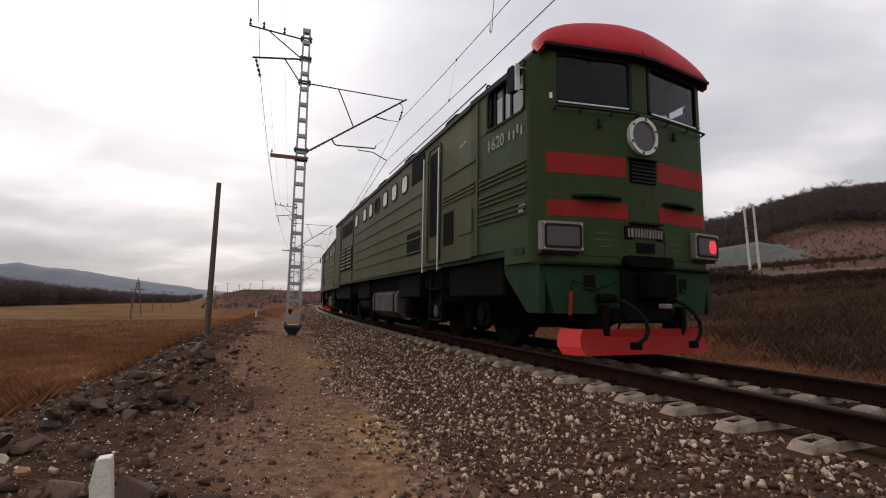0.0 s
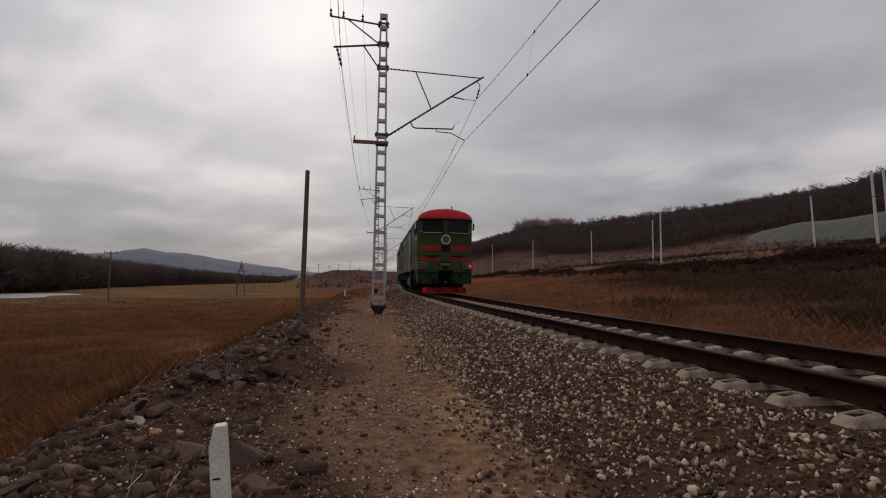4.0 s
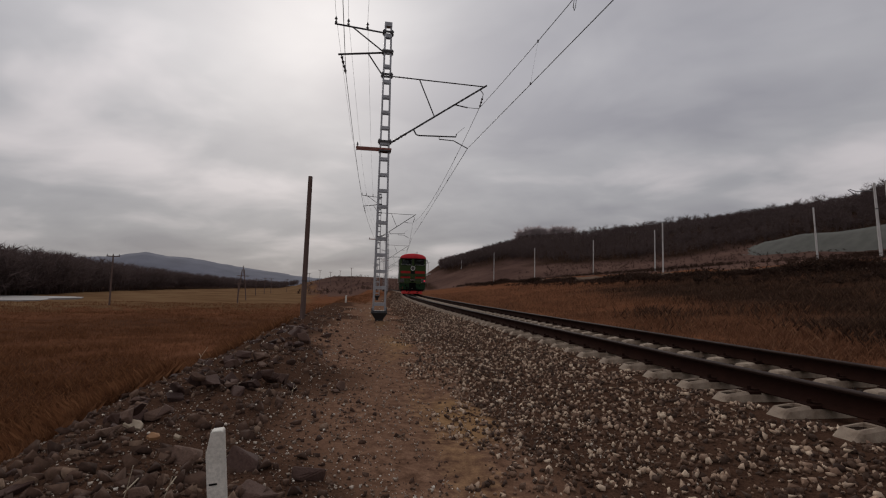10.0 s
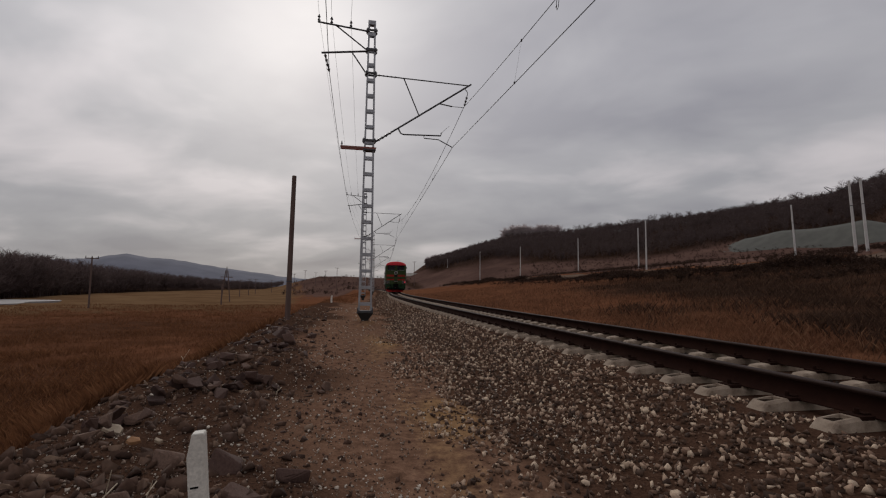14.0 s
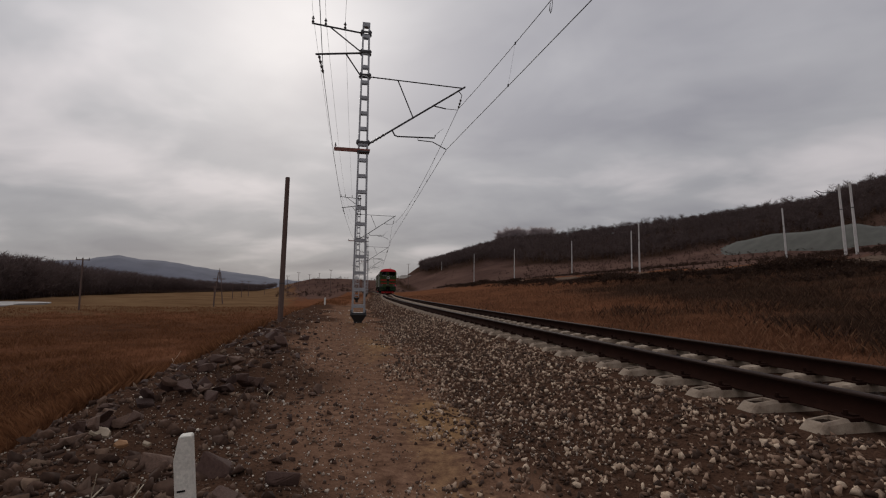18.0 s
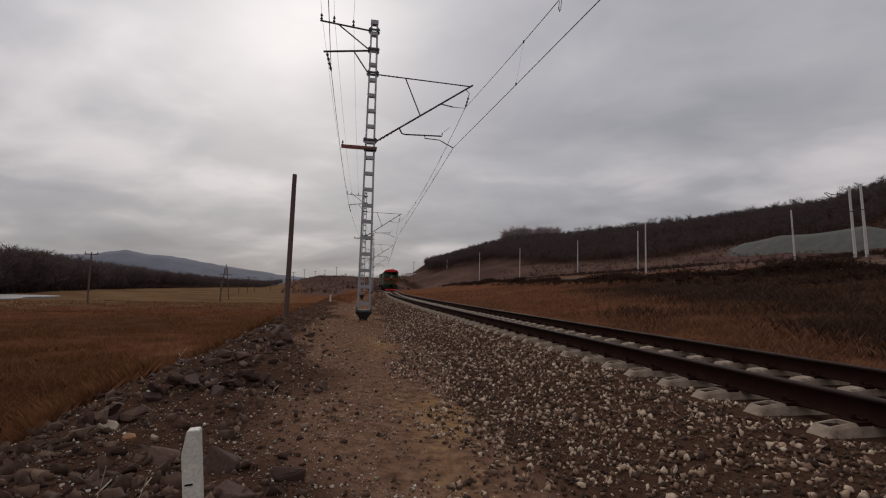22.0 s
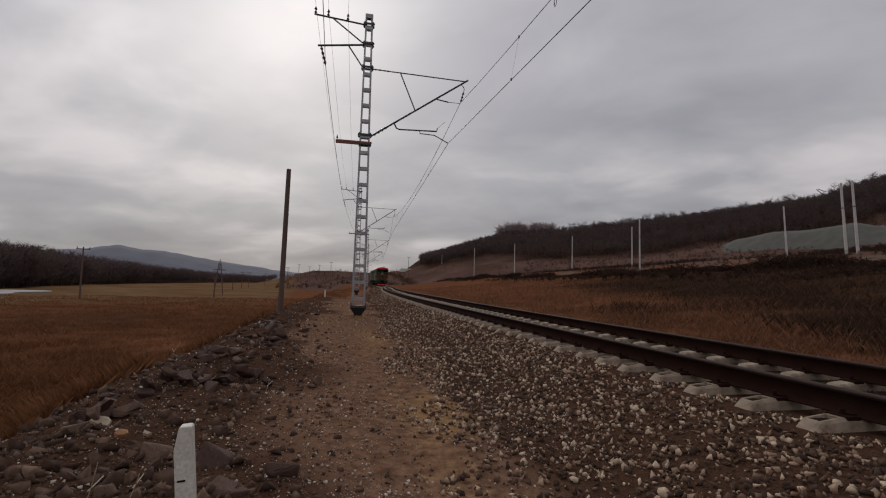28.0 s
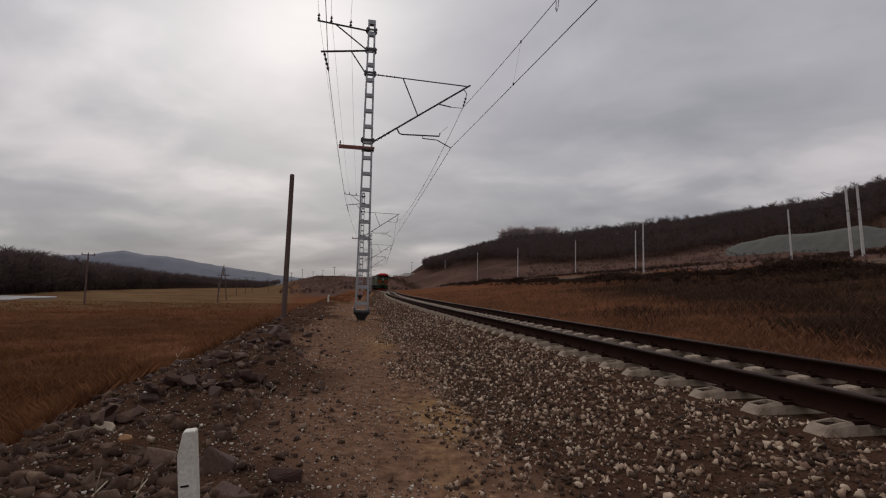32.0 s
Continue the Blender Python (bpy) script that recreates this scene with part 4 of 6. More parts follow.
def concrete_pole(az, d, h, r=0.17, lean=0.0):
    p = polar(az, d)
    pole = empty("concrete_pole", pose(p.x, p.y, p.z - 0.2, 0, lean, -az))
    part("shaft", T((0, 0, 0), (0, 0, h + 0.2), r, 8, r * 0.72), "pole", pole)
    part("cap", T((0, 0, h + 0.2), (0, 0, h + 0.28), r * 0.5, 6), "steel", pole)
    part("band", T((0, 0, h * 0.66), (0, 0, h * 0.66 + 0.12), r * 0.92, 8), "steel", pole)
    return tagged(pole, "pale concrete pole on the rise beyond the track", "pole", "concrete poles on the rise")


# degrees right of +y, distance, top in degrees up
for az, d, top in ((-8.9, 330, 3.5), (-5.0, 250, 4.47), (-0.2, 195, 5.07), (6.45, 178, 5.97), (12.95, 146, 6.98), (13.75, 121, 7.76), (27.2, 122, 8.5), (31.65, 91, 10.25), (32.45, 91, 10.35)):
    p = polar(az, d)
    pole = concrete_pole(az, d, 1.25 + d * math.tan(radians(top)) - p.z, 0.19 if d > 110 else 0.2, -2.0 if az > 25 else 0)
    if az == 31.65:
        h = 1.25 + d * math.tan(radians(top)) - p.z
        part("bracket_arm", T((0, 0, h - 0.9), (-2.0, 0, h - 0.65), 0.05, 6), "steel", pole)
        part("bracket_rod", T((-2.0, 0, h - 0.65), (-2.7, 0, h - 0.2), 0.05, 6), "steel", pole)
        part("bracket_stay", T((-2.9, 0, h - 0.25), (-1.9, 0, h - 1.4), 0.06, 6), "steel", pole)


def telegraph_pole(az, d, top, kind):
    p = polar(az, d)
    h = 1.25 + d * math.tan(radians(top)) - p.z
    pole = empty("telegraph_pole", pose(p.x, p.y, p.z - 0.2, 0, 0, -az))
    if kind == "T":
        part("shaft", T((0, 0, 0), (0, 0, h), 0.15, 8, 0.11), "timber", pole)
        part("crossarm", B((-1.0, 1.0, -0.06, 0.06, h - 0.35, h - 0.2)), "timber", pole)
        for x in (-0.9, 0.0, 0.9):
            part("insulator", T((x, 0, h - 0.2), (x, 0, h + 0.15), 0.07, 6, 0.05), "insul", pole)
    else:
        for s in (-1, 1):
            part("leg", T((s * 1.1, 0, 0), (s * 0.25, 0, h), 0.14, 8, 0.11), "timber", pole)
        part("crossarm", B((-1.5, 1.5, -0.08, 0.08, h * 0.78, h * 0.78 + 0.2)), "timber", pole)
        part("peak", T((0, 0, h * 0.8), (0, 0, h + 1.0), 0.1, 6), "timber", pole)
    return tagged(pole, "old timber telegraph pole standing in the dry field", "pole", "telegraph poles in the field")


telegraph_pole(-45.95, 105, 2.75, "T")
telegraph_pole(-33.9, 140, 1.75, "A")
for az, d, top in ((-34.3, 120, 0.3), (-32.5, 210, 0.75), (-31.6, 240, 0.85), (-30.9, 260, 0.8), (-29.2, 320, 0.75), (-26.8, 300, 1.5), (-25.6, 330, 1.9), (-24.4, 340, 1.7), (-23.3, 360, 1.9), (-22.0, 300, 2.3), (-12.9, 300, 3.2)):
    telegraph_pole(az, d, top, "T")


# ---- the locomotive ----
LEN = 16.3


def build_loco():
    loco = empty("diesel_locomotive")
    W = 1.62
    # cab with rounded nose corners
    corner = [(1.34 + 0.28 * math.sin(a), 0.30 - 0.30 * math.cos(a)) for a in [math.pi / 2 * k / 6 for k in range(7)]]
    nose = [(-x, y) for x, y in reversed(corner)] + [(-0.7, 0.0), (-0.2, 0.0), (0.2, 0.0), (0.7, 0.0)] + corner
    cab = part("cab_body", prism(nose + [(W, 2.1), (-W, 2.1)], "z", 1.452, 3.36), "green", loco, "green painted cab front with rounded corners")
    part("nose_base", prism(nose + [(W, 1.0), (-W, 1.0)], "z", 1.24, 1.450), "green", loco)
    body = part("body", B((-W, W, 2.102, LEN, 1.43, 4.03)), "side", loco, "dusty green engine body side, painted lighter than the cab")
    # cab upper: pillars, header and back wall round an open cab
    part("pillar", B((-0.15, 0.15, 0.01, 0.13, 3.362, 4.09), bevel=0.015), "green", loco)
    for s in (-1, 1):
        part("corner_pillar", prism([(s * x, y) for x, y in corner] + [(s * W, 0.36), (s * 1.55, 0.36), (s * 1.38, 0.14), (s * 1.34, 0.10)], "z", 3.362, 4.09), "green", loco)
        part("door_pillar", B((*sorted((s * 1.54, s * W)), 1.56, 2.1, 3.362, 4.03)), "side", loco)
        part("side_header", B((*sorted((s * 1.46, s * (W - 0.01))), 0.3, 1.558, 3.985, 4.09)), "roof", loco)
        part("side_window", prism([(0.40, 3.50), (0.48, 3.385), (1.53, 3.385), (1.53, 3.975), (0.48, 3.975), (0.40, 3.88)], "x", *sorted((s * 1.56, s * 1.57))), "clear", loco, "cab side window pane")
        # pale panel added to make the side window look bright
        part("window_blind", B((*sorted((s * 1.545, s * 1.552)), 0.42, 1.36, 3.39, 3.82)), "ring", loco, "pale panel added behind the side window")
        for y in (0.86, 1.12, 1.38):
            part("window_bar", B((*sorted((s * 1.55, s * 1.585)), y - 0.025, y + 0.025, 3.38, 3.98)), "seal", loco)
        part("window_seal", ring_frame(rounded(0.36, 1.57, 3.35, 4.0, 0.12), rounded(0.40, 1.53, 3.385, 3.975, 0.10), "x", *sorted((s * 1.60, s * 1.63))), "seal", loco)
        mirror = part("mirror", prism(rounded(0.40, 0.62, 3.62, 4.0, 0.06), "x", *sorted((s * 1.70, s * 1.78))), "rubber", loco, "black rear-view mirror")
        part("mirror_rim", B((*sorted((s * 1.70, s * 1.77)), 0.365, 0.398, 3.62, 4.0)), "bright" if s < 0 else "rubber", mirror)
        part("mirror_stay", T((s * 1.60, 0.34, 3.96), (s * 1.72, 0.46, 3.97), 0.012, 5), "bright", mirror)
        part("mirror_stay", T((s * 1.60, 0.34, 3.64), (s * 1.72, 0.46, 3.66), 0.012, 5), "seal", mirror)
        part("roof_eye", ring_frame([(1.62 + 0.06 * math.cos(k * 0.5236), 4.13 + 0.06 * math.sin(k * 0.5236)) for k in range(12)], [(1.62 + 0.04 * math.cos(k * 0.5236), 4.13 + 0.04 * math.sin(k * 0.5236)) for k in range(12)], "x", *sorted((s * 1.56, s * 1.58))), "black", loco, "lifting eye on the roof edge")
    part("cab_back", B((-1.54, 1.54, 2.02, 2.098, 3.362, 4.05)), "inside", loco)
    part("desk", B((-1.3, 1.3, 0.2, 0.7, 3.362, 3.44), bevel=0.02), "dark", loco)
    part("header", prism([(-1.52, 0.02), (-0.7, 0.02), (-0.2, 0.02), (0.2, 0.02), (0.7, 0.02), (1.52, 0.02), (1.52, 0.3), (0.2, 0.3), (-0.2, 0.3), (-1.52, 0.3)], "z", 4.092, 4.15), "roof", loco)
    part("cab_ceiling", B((-1.48, 1.48, 0.32, 2.01, 4.06, 4.075)), "inside", loco)
    part("roof_fin", prism([(-0.13, 4.17), (0.06, 4.17), (0.06, 4.47), (0.0, 4.47)], "x", -0.012, 0.012), "red", loco, "small upright fin on the visor")
    for s in (-1, 1):
        x0, x1 = sorted((s * 0.16, s * 1.37))
        out, inn = rounded(x0, x1, 3.37, 4.09, 0.09), rounded(x0 + 0.035, x1 - 0.035, 3.405, 4.055, 0.07)
        part("windscreen_seal", ring_frame(out, inn, "y", 0.005, 0.06), "seal", loco)
        part("windscreen", prism(inn, "y", 0.03, 0.038), "glass", loco, "large dark windscreen pane")
        part("wiper", T((x0 + 0.5 * (x1 - x0), -0.01, 4.08), (x0 + 0.42 * (x1 - x0), -0.01, 3.84), 0.008, 5), "seal", loco)
        part("sill_rail", pipe([(x0 - 0.01, 0.0, 3.27), (x0 - 0.01, -0.07, 3.295), (0.5 * (x0 + x1), -0.08, 3.295), (x1 + 0.06, -0.07, 3.295), (x1 + 0.06, 0.02, 3.27)], 0.016), "seal", loco, "dark grab rail under the windscreen")
        for k in (0.3, 0.7):
            part("rail_foot", T((x0 + k * (x1 - x0), -0.075, 3.295), (x0 + k * (x1 - x0), 0.01, 3.25), 0.012, 5), "seal", loco)
        part("sill_trim", B((x0 + 0.06, x1 - 0.06, -0.004, 0.012, 3.378, 3.396)), "bright", loco)
        part("hook", B((s * 0.70 - 0.025, s * 0.70 + 0.025, -0.05, 0.0, 3.07, 3.19)), "skirt", loco)
        part("marker_clip", B((s * 1.42 - 0.02, s * 1.42 + 0.02, 0.0, 0.04, 3.42, 3.50)), "bright", loco)
        # red stripes, wrapped onto the start of the rounded corner
        for z0, z1 in ((2.41, 2.69), (1.84, 2.05)):
            part("red_stripe", prism([(s * 0.29, -0.004), (s * 0.7, -0.004), (s * 1.34, -0.004), (s * 1.43, 0.011), (s * 1.48, 0.036), (s * 1.47, 0.046), (s * 1.34, 0.006), (s * 0.7, 0.006), (s * 0.29, 0.006)], "z", z0, z1), "stripe", loco, "red painted stripe")
        part("vent_hood", prism([(s * 0.76 + 0.38 * math.cos(a), -0.13 * math.sin(a)) for a in [math.pi * k / 8 for k in range(9)]], "z", 2.095, 2.125), "seal", loco, "rounded dark vent hood")
        # buffer lamps
        lx = s * 1.33
        lamp = part("lamp_box", B((lx - 0.30, lx + 0.30, -0.09, 0.02, 1.37, 1.75), bevel=0.012), "lamprim", loco, "rectangular lamp with a pale frame")
        part("lamp_pane", prism(rounded(lx - 0.255, lx + 0.255, 1.413, 1.707, 0.03), "y", -0.098, -0.088), "lamp_glass", lamp)
        part("lamp_frame", ring_frame(rounded(lx - 0.265, lx + 0.265, 1.405, 1.715, 0.04), rounded(lx - 0.235, lx + 0.235, 1.435, 1.685, 0.03), "y", -0.104, -0.088), "seal", lamp)
        part("lamp_shelf", B((lx - 0.28, lx + 0.26, -0.05, 0.1, 1.335, 1.368)), "seal", lamp)
        for bx in (-0.27, 0.27):
            for bz in (1.40, 1.72):
                part("screw", T((lx + bx, -0.10, bz), (lx + bx, -0.088, bz), 0.012, 6), "bright", lamp)
    part("tail_light", prism(rounded(1.36, 1.545, 1.46, 1.66, 0.07), "y", -0.105, -0.097), "tail", loco, "glowing red tail light")
    # round lamp
    circ = lambda r, n=28: [(r * math.cos(k * math.tau / n), 3.01 + r * math.sin(k * math.tau / n)) for k in range(n)]
    part("headlight_ring", ring_frame(circ(0.265), circ(0.215), "y", -0.06, 0.0), "ring", loco, "white ring of the round headlight")
    part("headlight_glass", prism(circ(0.216), "y", -0.035, -0.02), "lamp_glass", loco)
    for k in range(6):
        a = k * math.tau / 6 + 0.4
        part("headlight_clip", B((0.24 * math.cos(a) - 0.015, 0.24 * math.cos(a) + 0.015, -0.07, -0.03, 3.01 + 0.24 * math.sin(a) - 0.015, 3.01 + 0.24 * math.sin(a) + 0.015)), "steel", loco)
    vent = part("front_vent", B((-0.24, 0.24, -0.012, 0.0, 2.35, 2.68)), "dark", loco, "dark louvred panel")
    for k in range(6):
        part("vent_slat", prism([(-0.012, 2.365 + k * 0.052), (-0.03, 2.36 + k * 0.052), (-0.012, 2.395 + k * 0.052)], "x", -0.22, 0.22), "seal", vent)
    part("vent_lip", prism([(0.0, 2.72), (-0.08, 2.69), (-0.08, 2.68), (0.0, 2.69)], "x", -0.27, 0.27), "green", loco)
    part("emblem", ring_frame([(0.04 * math.cos(k * 0.6283), 2.10 + 0.06 * math.sin(k * 0.6283)) for k in range(10)], [(0.022 * math.cos(k * 0.6283), 2.10 + 0.04 * math.sin(k * 0.6283)) for k in range(10)], "y", -0.012, 0.0), "tank", loco)
    plate = part("number_plate", B((-0.35, 0.35, -0.02, 0.0, 1.57, 1.75)), "dark", loco)
    rnd = random.Random(3)
    x = -0.31
    while x < 0.29:
        w = rnd.uniform(0.022, 0.05)
        part("number_bar", B((x, x + w, -0.026, -0.019, 1.60, 1.72)), "lamprim", plate)
        x += w + 0.02
    part("plate_hood", B((-0.28, 0.28, -0.10, 0.0, 1.775, 1.80)), "seal", loco)
    for s in (-1, 1):
        part("nose_panel", prism(rounded(min(s * 0.40, s * 0.98), max(s * 0.40, s * 0.98), 1.33, 1.72, 0.03), "y", -0.008, 0.0), "green", loco)
        for z, w in ((1.62, 0.15), (1.54, 0.19), (1.45, 0.09)):
            part("stencil_bar", B((s * 0.64 - w, s * 0.64 + w, -0.012, -0.006, z, z + 0.02)), "tank", loco)
    part("upper_step", B((-0.16, 0.16, -0.02, 0.01, 1.40, 1.53)), "dark", loco, "dark plate standing for a hole under the number plate")
    # lower front: buffer beam, coupler, hoses, plough
    part("lower_front", prism([(-1.56, 1.238), (-0.7, 1.238), (-0.2, 1.238), (0.2, 1.238), (0.7, 1.238), (1.56, 1.238), (1.38, 0.58), (0.7, 0.58), (0.2, 0.58), (-0.2, 0.58), (-0.7, 0.58), (-1.38, 0.58)], "y", 0.05, 0.35), "skirt", loco, "dirty dark green lower front")
    part("beam_lip", prism([(-1.58, -0.02), (-0.7, -0.02), (-0.2, -0.02), (0.2, -0.02), (0.7, -0.02), (1.58, -0.02), (1.6, 0.3), (-1.6, 0.3)], "z", 1.205, 1.237), "seal", loco)
    for s in (-1, 1):
        part("skirt_side", prism([(0.06, 1.236), (1.10, 1.236), (1.06, 1.10), (0.40, 0.58), (0.06, 0.58)], "x", *sorted((s * 1.50, s * 1.58))), "skirt", loco, "slanted side skirt")
        # flat plate painted as the shade inside a hole
        part("front_hole", B((s * 0.86 - 0.08, s * 0.86 + 0.08, 0.035, 0.06, 0.93, 1.08)), "dark", loco)
        part("hole_lip", B((s * 0.86 - 0.09, s * 0.86 + 0.09, 0.0, 0.06, 0.90, 0.925)), "skirt", loco)
    # flat plate whose dark colour stands for shade in the coupler opening
    part("coupler_recess", prism(rounded(-0.40, 0.40, 0.50, 1.30, 0.12), "y", 0.0, 0.06), "dark", loco)
    part("coupler_guard", prism([(-0.36, 1.20), (0.36, 1.20), (0.42, 1.24), (0.38, 1.34), (-0.38, 1.34), (-0.42, 1.24)], "y", -0.14, 0.0), "black", loco)
    part("coupler_shank", B((-0.14, 0.14, -0.30, 0.3, 0.80, 1.12), bevel=0.02), "black", loco)
    cp = part("coupler_head", prism([(-0.2, -0.42), (-0.22, -0.62), (-0.05, -0.70), (0.02, -0.55), (0.2, -0.68), (0.28, -0.6), (0.2, -0.3), (-0.1, -0.28)], "z", 0.80, 1.10), "black", loco, "heavy automatic coupler head")
    cp.location.y = 0.36
    part("coupler_jaw", B((-0.10, 0.02, -0.40, -0.28, 0.66, 0.72), bevel=0.01), "lamprim", loco, "worn bright coupler edge")
    part("buffer_plate", B((-0.55, 0.55, 0.0, 0.25, 0.46, 0.66), bevel=0.02), "frame", loco)
    part("release_rod", pipe([(-1.22, -0.03, 0.72), (-1.18, -0.05, 1.0), (-0.8, -0.06, 0.90), (-0.25, -0.15, 1.1)], 0.007), "black", loco)
    part("release_lever", T((-1.22, -0.05, 0.56), (-1.20, -0.05, 0.86), 0.022, 6), "stripe", loco, "red painted lever")
    for s, x in ((-1, -0.70), (1, 0.34)):
        cock = part("air_cock", T((x - 0.12, -0.06, 0.78), (x + 0.10, -0.08, 0.78), 0.06, 8), "black", loco)
        part("cock_handle", T((x + 0.10, -0.08, 0.80), (x + 0.17, -0.08, 0.83), 0.025, 6), "seal", cock)
        part("air_hose", pipe([(x + 0.10, -0.08, 0.78), (x + 0.20, -0.16, 0.73), (x + 0.32, -0.24, 0.62), (x + 0.40, -0.28, 0.49), (x + 0.41, -0.29, 0.38), (x + 0.37, -0.29, 0.29), (x + 0.28, -0.28, 0.22)], 0.028, 8), "rubber", loco, "hanging black air hose")
        part("hose_head", B((x + 0.18, x + 0.30, -0.33, -0.23, 0.15, 0.24), bevel=0.015), "black", loco)
    bm = bmesh.new()
    # plough: a curved blade, wider at the foot
    rows = []
    for z, y, w in ((0.07, -0.22, 1.26), (0.17, -0.17, 1.30), (0.29, -0.12, 1.27), (0.39, -0.10, 1.21)):
        rows.append([bm.verts.new((sx * w - 0.04, y + (0.22 if abs(sx) == 1 else 0.0), z)) for sx in (-1, -0.86, 0.86, 1)])
    for a, b in zip(rows, rows[1:]):
        for k in range(3):
            bm.faces.new((a[k], a[k + 1], b[k + 1], b[k]))
    geo = bmesh.ops.solidify(bm, geom=bm.faces[:], thickness=0.03)
    part("plough", bm, "pilot", loco, "bright red snow plough blade")
    for s in (-0.7, 0.7):
        part("plough_bracket", B((s - 0.05, s + 0.05, -0.06, 0.3, 0.3, 0.68)), "black", loco)
    # red cab roof: a dome that rises from the edge over the windscreens and runs into the roof arch
    def dome(lift):
        rows = []
        for k in range(11):
            f = k / 10
            tau = min(f * 1.35, 1.0)
            w, z0, h = 1.54 + 0.07 * tau, 4.16 - 0.10 * tau, 0.67 * (1 - (1 - tau) ** 2.2)
            rows.append([(w * math.sin(a) * (1 - lift * 0.02), -0.10 + (0.10 + 0.54 * max(math.cos(a), 0.0) ** 0.5) * f ** 1.4 + lift * 0.02, z0 + h * max(math.cos(a), 0.0) ** 0.75 - lift * 0.025) for a in [math.pi * (q / 24 - 0.5) for q in range(25)]])
        return rows
    bm = bmesh.new()
    shells = [[[bm.verts.new(p) for p in row] for row in dome(lift)] for lift in (0, 1)]
    for sh in shells:
        for a, b in zip(sh, sh[1:]):
            for k in range(24):
                bm.faces.new((a[k], a[k + 1], b[k + 1], b[k]))
    for k in range(24):
        bm.faces.new((shells[0][0][k], shells[0][0][k + 1], shells[1][0][k + 1], shells[1][0][k]))
        bm.faces.new((shells[0][-1][k], shells[0][-1][k + 1], shells[1][-1][k + 1], shells[1][-1][k]))
    part("cab_roof", bm, "red", loco, "domed red cab roof", smooth=True)
    # lip coloured near black: shadow of the roof overhang painted in
    part("roof_visor", prism([(-1.57, -0.11), (-0.7, -0.11), (-0.2, -0.11), (0.2, -0.11), (0.7, -0.11), (1.57, -0.11), (1.58, 0.08), (0.7, 0.08), (0.2, 0.08), (-0.2, 0.08), (-0.7, 0.08), (-1.58, 0.08)], "z", 4.11, 4.15), "seal", loco, "lip under the red roof, dark with painted shadow")
    for x, h in ((0.48, 5.0), (0.25, 4.92)):
        part("whip_aerial", T((x, 1.0, 4.55), (x, 1.0, h), 0.035 if x > 0.3 else 0.02, 6), "black", loco)
    part("horn", T((-0.85, 0.7, 4.60), (-0.85, 1.15, 4.66), 0.06, 8, 0.03), "black", loco)
    part("horn_stand", T((-0.85, 0.95, 4.35), (-0.85, 0.95, 4.64), 0.02, 6), "black", loco)
    part("roof_box", B((-0.42, 0.42, 0.75, 1.3, 4.56, 4.70), bevel=0.03), "red", loco)
    # engine roof
    roof = [(W, 4.032), (1.57, 4.16), (1.40, 4.34), (1.08, 4.48), (0.55, 4.565), (0, 4.59), (-0.55, 4.565), (-1.08, 4.48), (-1.40, 4.34), (-1.57, 4.16), (-W, 4.032)]
    part("roof", prism(roof, "y", 0.20, LEN), "roof", loco, "dusty dark roof")
    for s in (-1, 1):
        part("cab_eave", B((*sorted((s * 1.585, s * (W + 0.03))), 0.34, 2.098, 3.99, 4.075)), "seal", loco)
    for y in (3.3, 6.0, 8.7, 11.4, 14.0):
        part("roof_seam", prism([(a * 1.006, b + 0.012) for a, b in roof], "y", y, y + 0.05), "roof", loco)
    part("exhaust_stack", B((-0.32, 0.32, 10.3, 11.1, 4.56, 4.98), bevel=0.05), "black", loco, "sooty exhaust stack")
    part("stack_rim", B((-0.36, 0.36, 10.26, 11.14, 4.90, 4.96)), "frame", loco)
    for y in (12.7, 14.4):
        part("cooling_fan", T((0, y, 4.6), (0, y, 4.78), 0.7, 18), "steel", loco)
    part("roof_walk_rail", T((-1.2, 2.4, 4.62), (-1.2, 9.0, 4.62), 0.015, 5), "steel", loco)
    for s in (-1, 1):
        X = lambda a, b: tuple(sorted((s * a, s * b)))
        # seams and beads
        part("cab_seam", B((*X(W, W + 0.014), 1.84, 1.90, 1.46, 3.98)), "side", loco)
        for z in (2.63, 2.56, 2.49, 2.34, 2.27, 2.20, 2.06, 1.99, 1.92):
            part("bead", B((*X(W, W + 0.018), 0.34, 1.80, z - 0.012, z + 0.012)), "side", loco)
        for z in (2.66, 2.59, 2.52):
            part("bead", B((*X(W, W + 0.016), 1.95, 3.40, z - 0.012, z + 0.012)), "side", loco)
        part("bead", B((*X(W, W + 0.016), 1.95, 3.40, 3.02, 3.05)), "side", loco)
        for z in (3.05, 2.72, 2.40, 2.10, 1.80):
            part("bead", B((*X(W, W + 0.018), 4.5, 12.1, z - 0.015, z + 0.015)), "side", loco)
        part("sole_bar", B((*X(W - 0.04, W + 0.014), 0.42, LEN, 1.36, 1.45)), "skirt", loco)
        part("gutter", B((*X(W, W + 0.03), 2.1, LEN, 3.96, 4.045)), "seal", loco)
        # door with handrails
        door = part("side_door", prism(rounded(3.52, 4.18, 1.52, 3.82, 0.08), "x", *X(W - 0.02, W + 0.006)), "side", loco)
        part("door_window", prism(rounded(3.62, 4.08, 2.0, 3.70, 0.06), "x", *X(W + 0.006, W + 0.012)), "dark", door)
        part("door_recess", ring_frame(rounded(3.48, 4.22, 1.50, 3.86, 0.10), rounded(3.53, 4.17, 1.54, 3.80, 0.09), "x", *X(W, W + 0.02)), "seal", door)
        for y in (3.42, 4.28):
            rail = part("handrail", T((s * (W + 0.08), y, 1.30), (s * (W + 0.08), y, 3.68), 0.016, 8), "bright", loco, "bright vertical handrail")
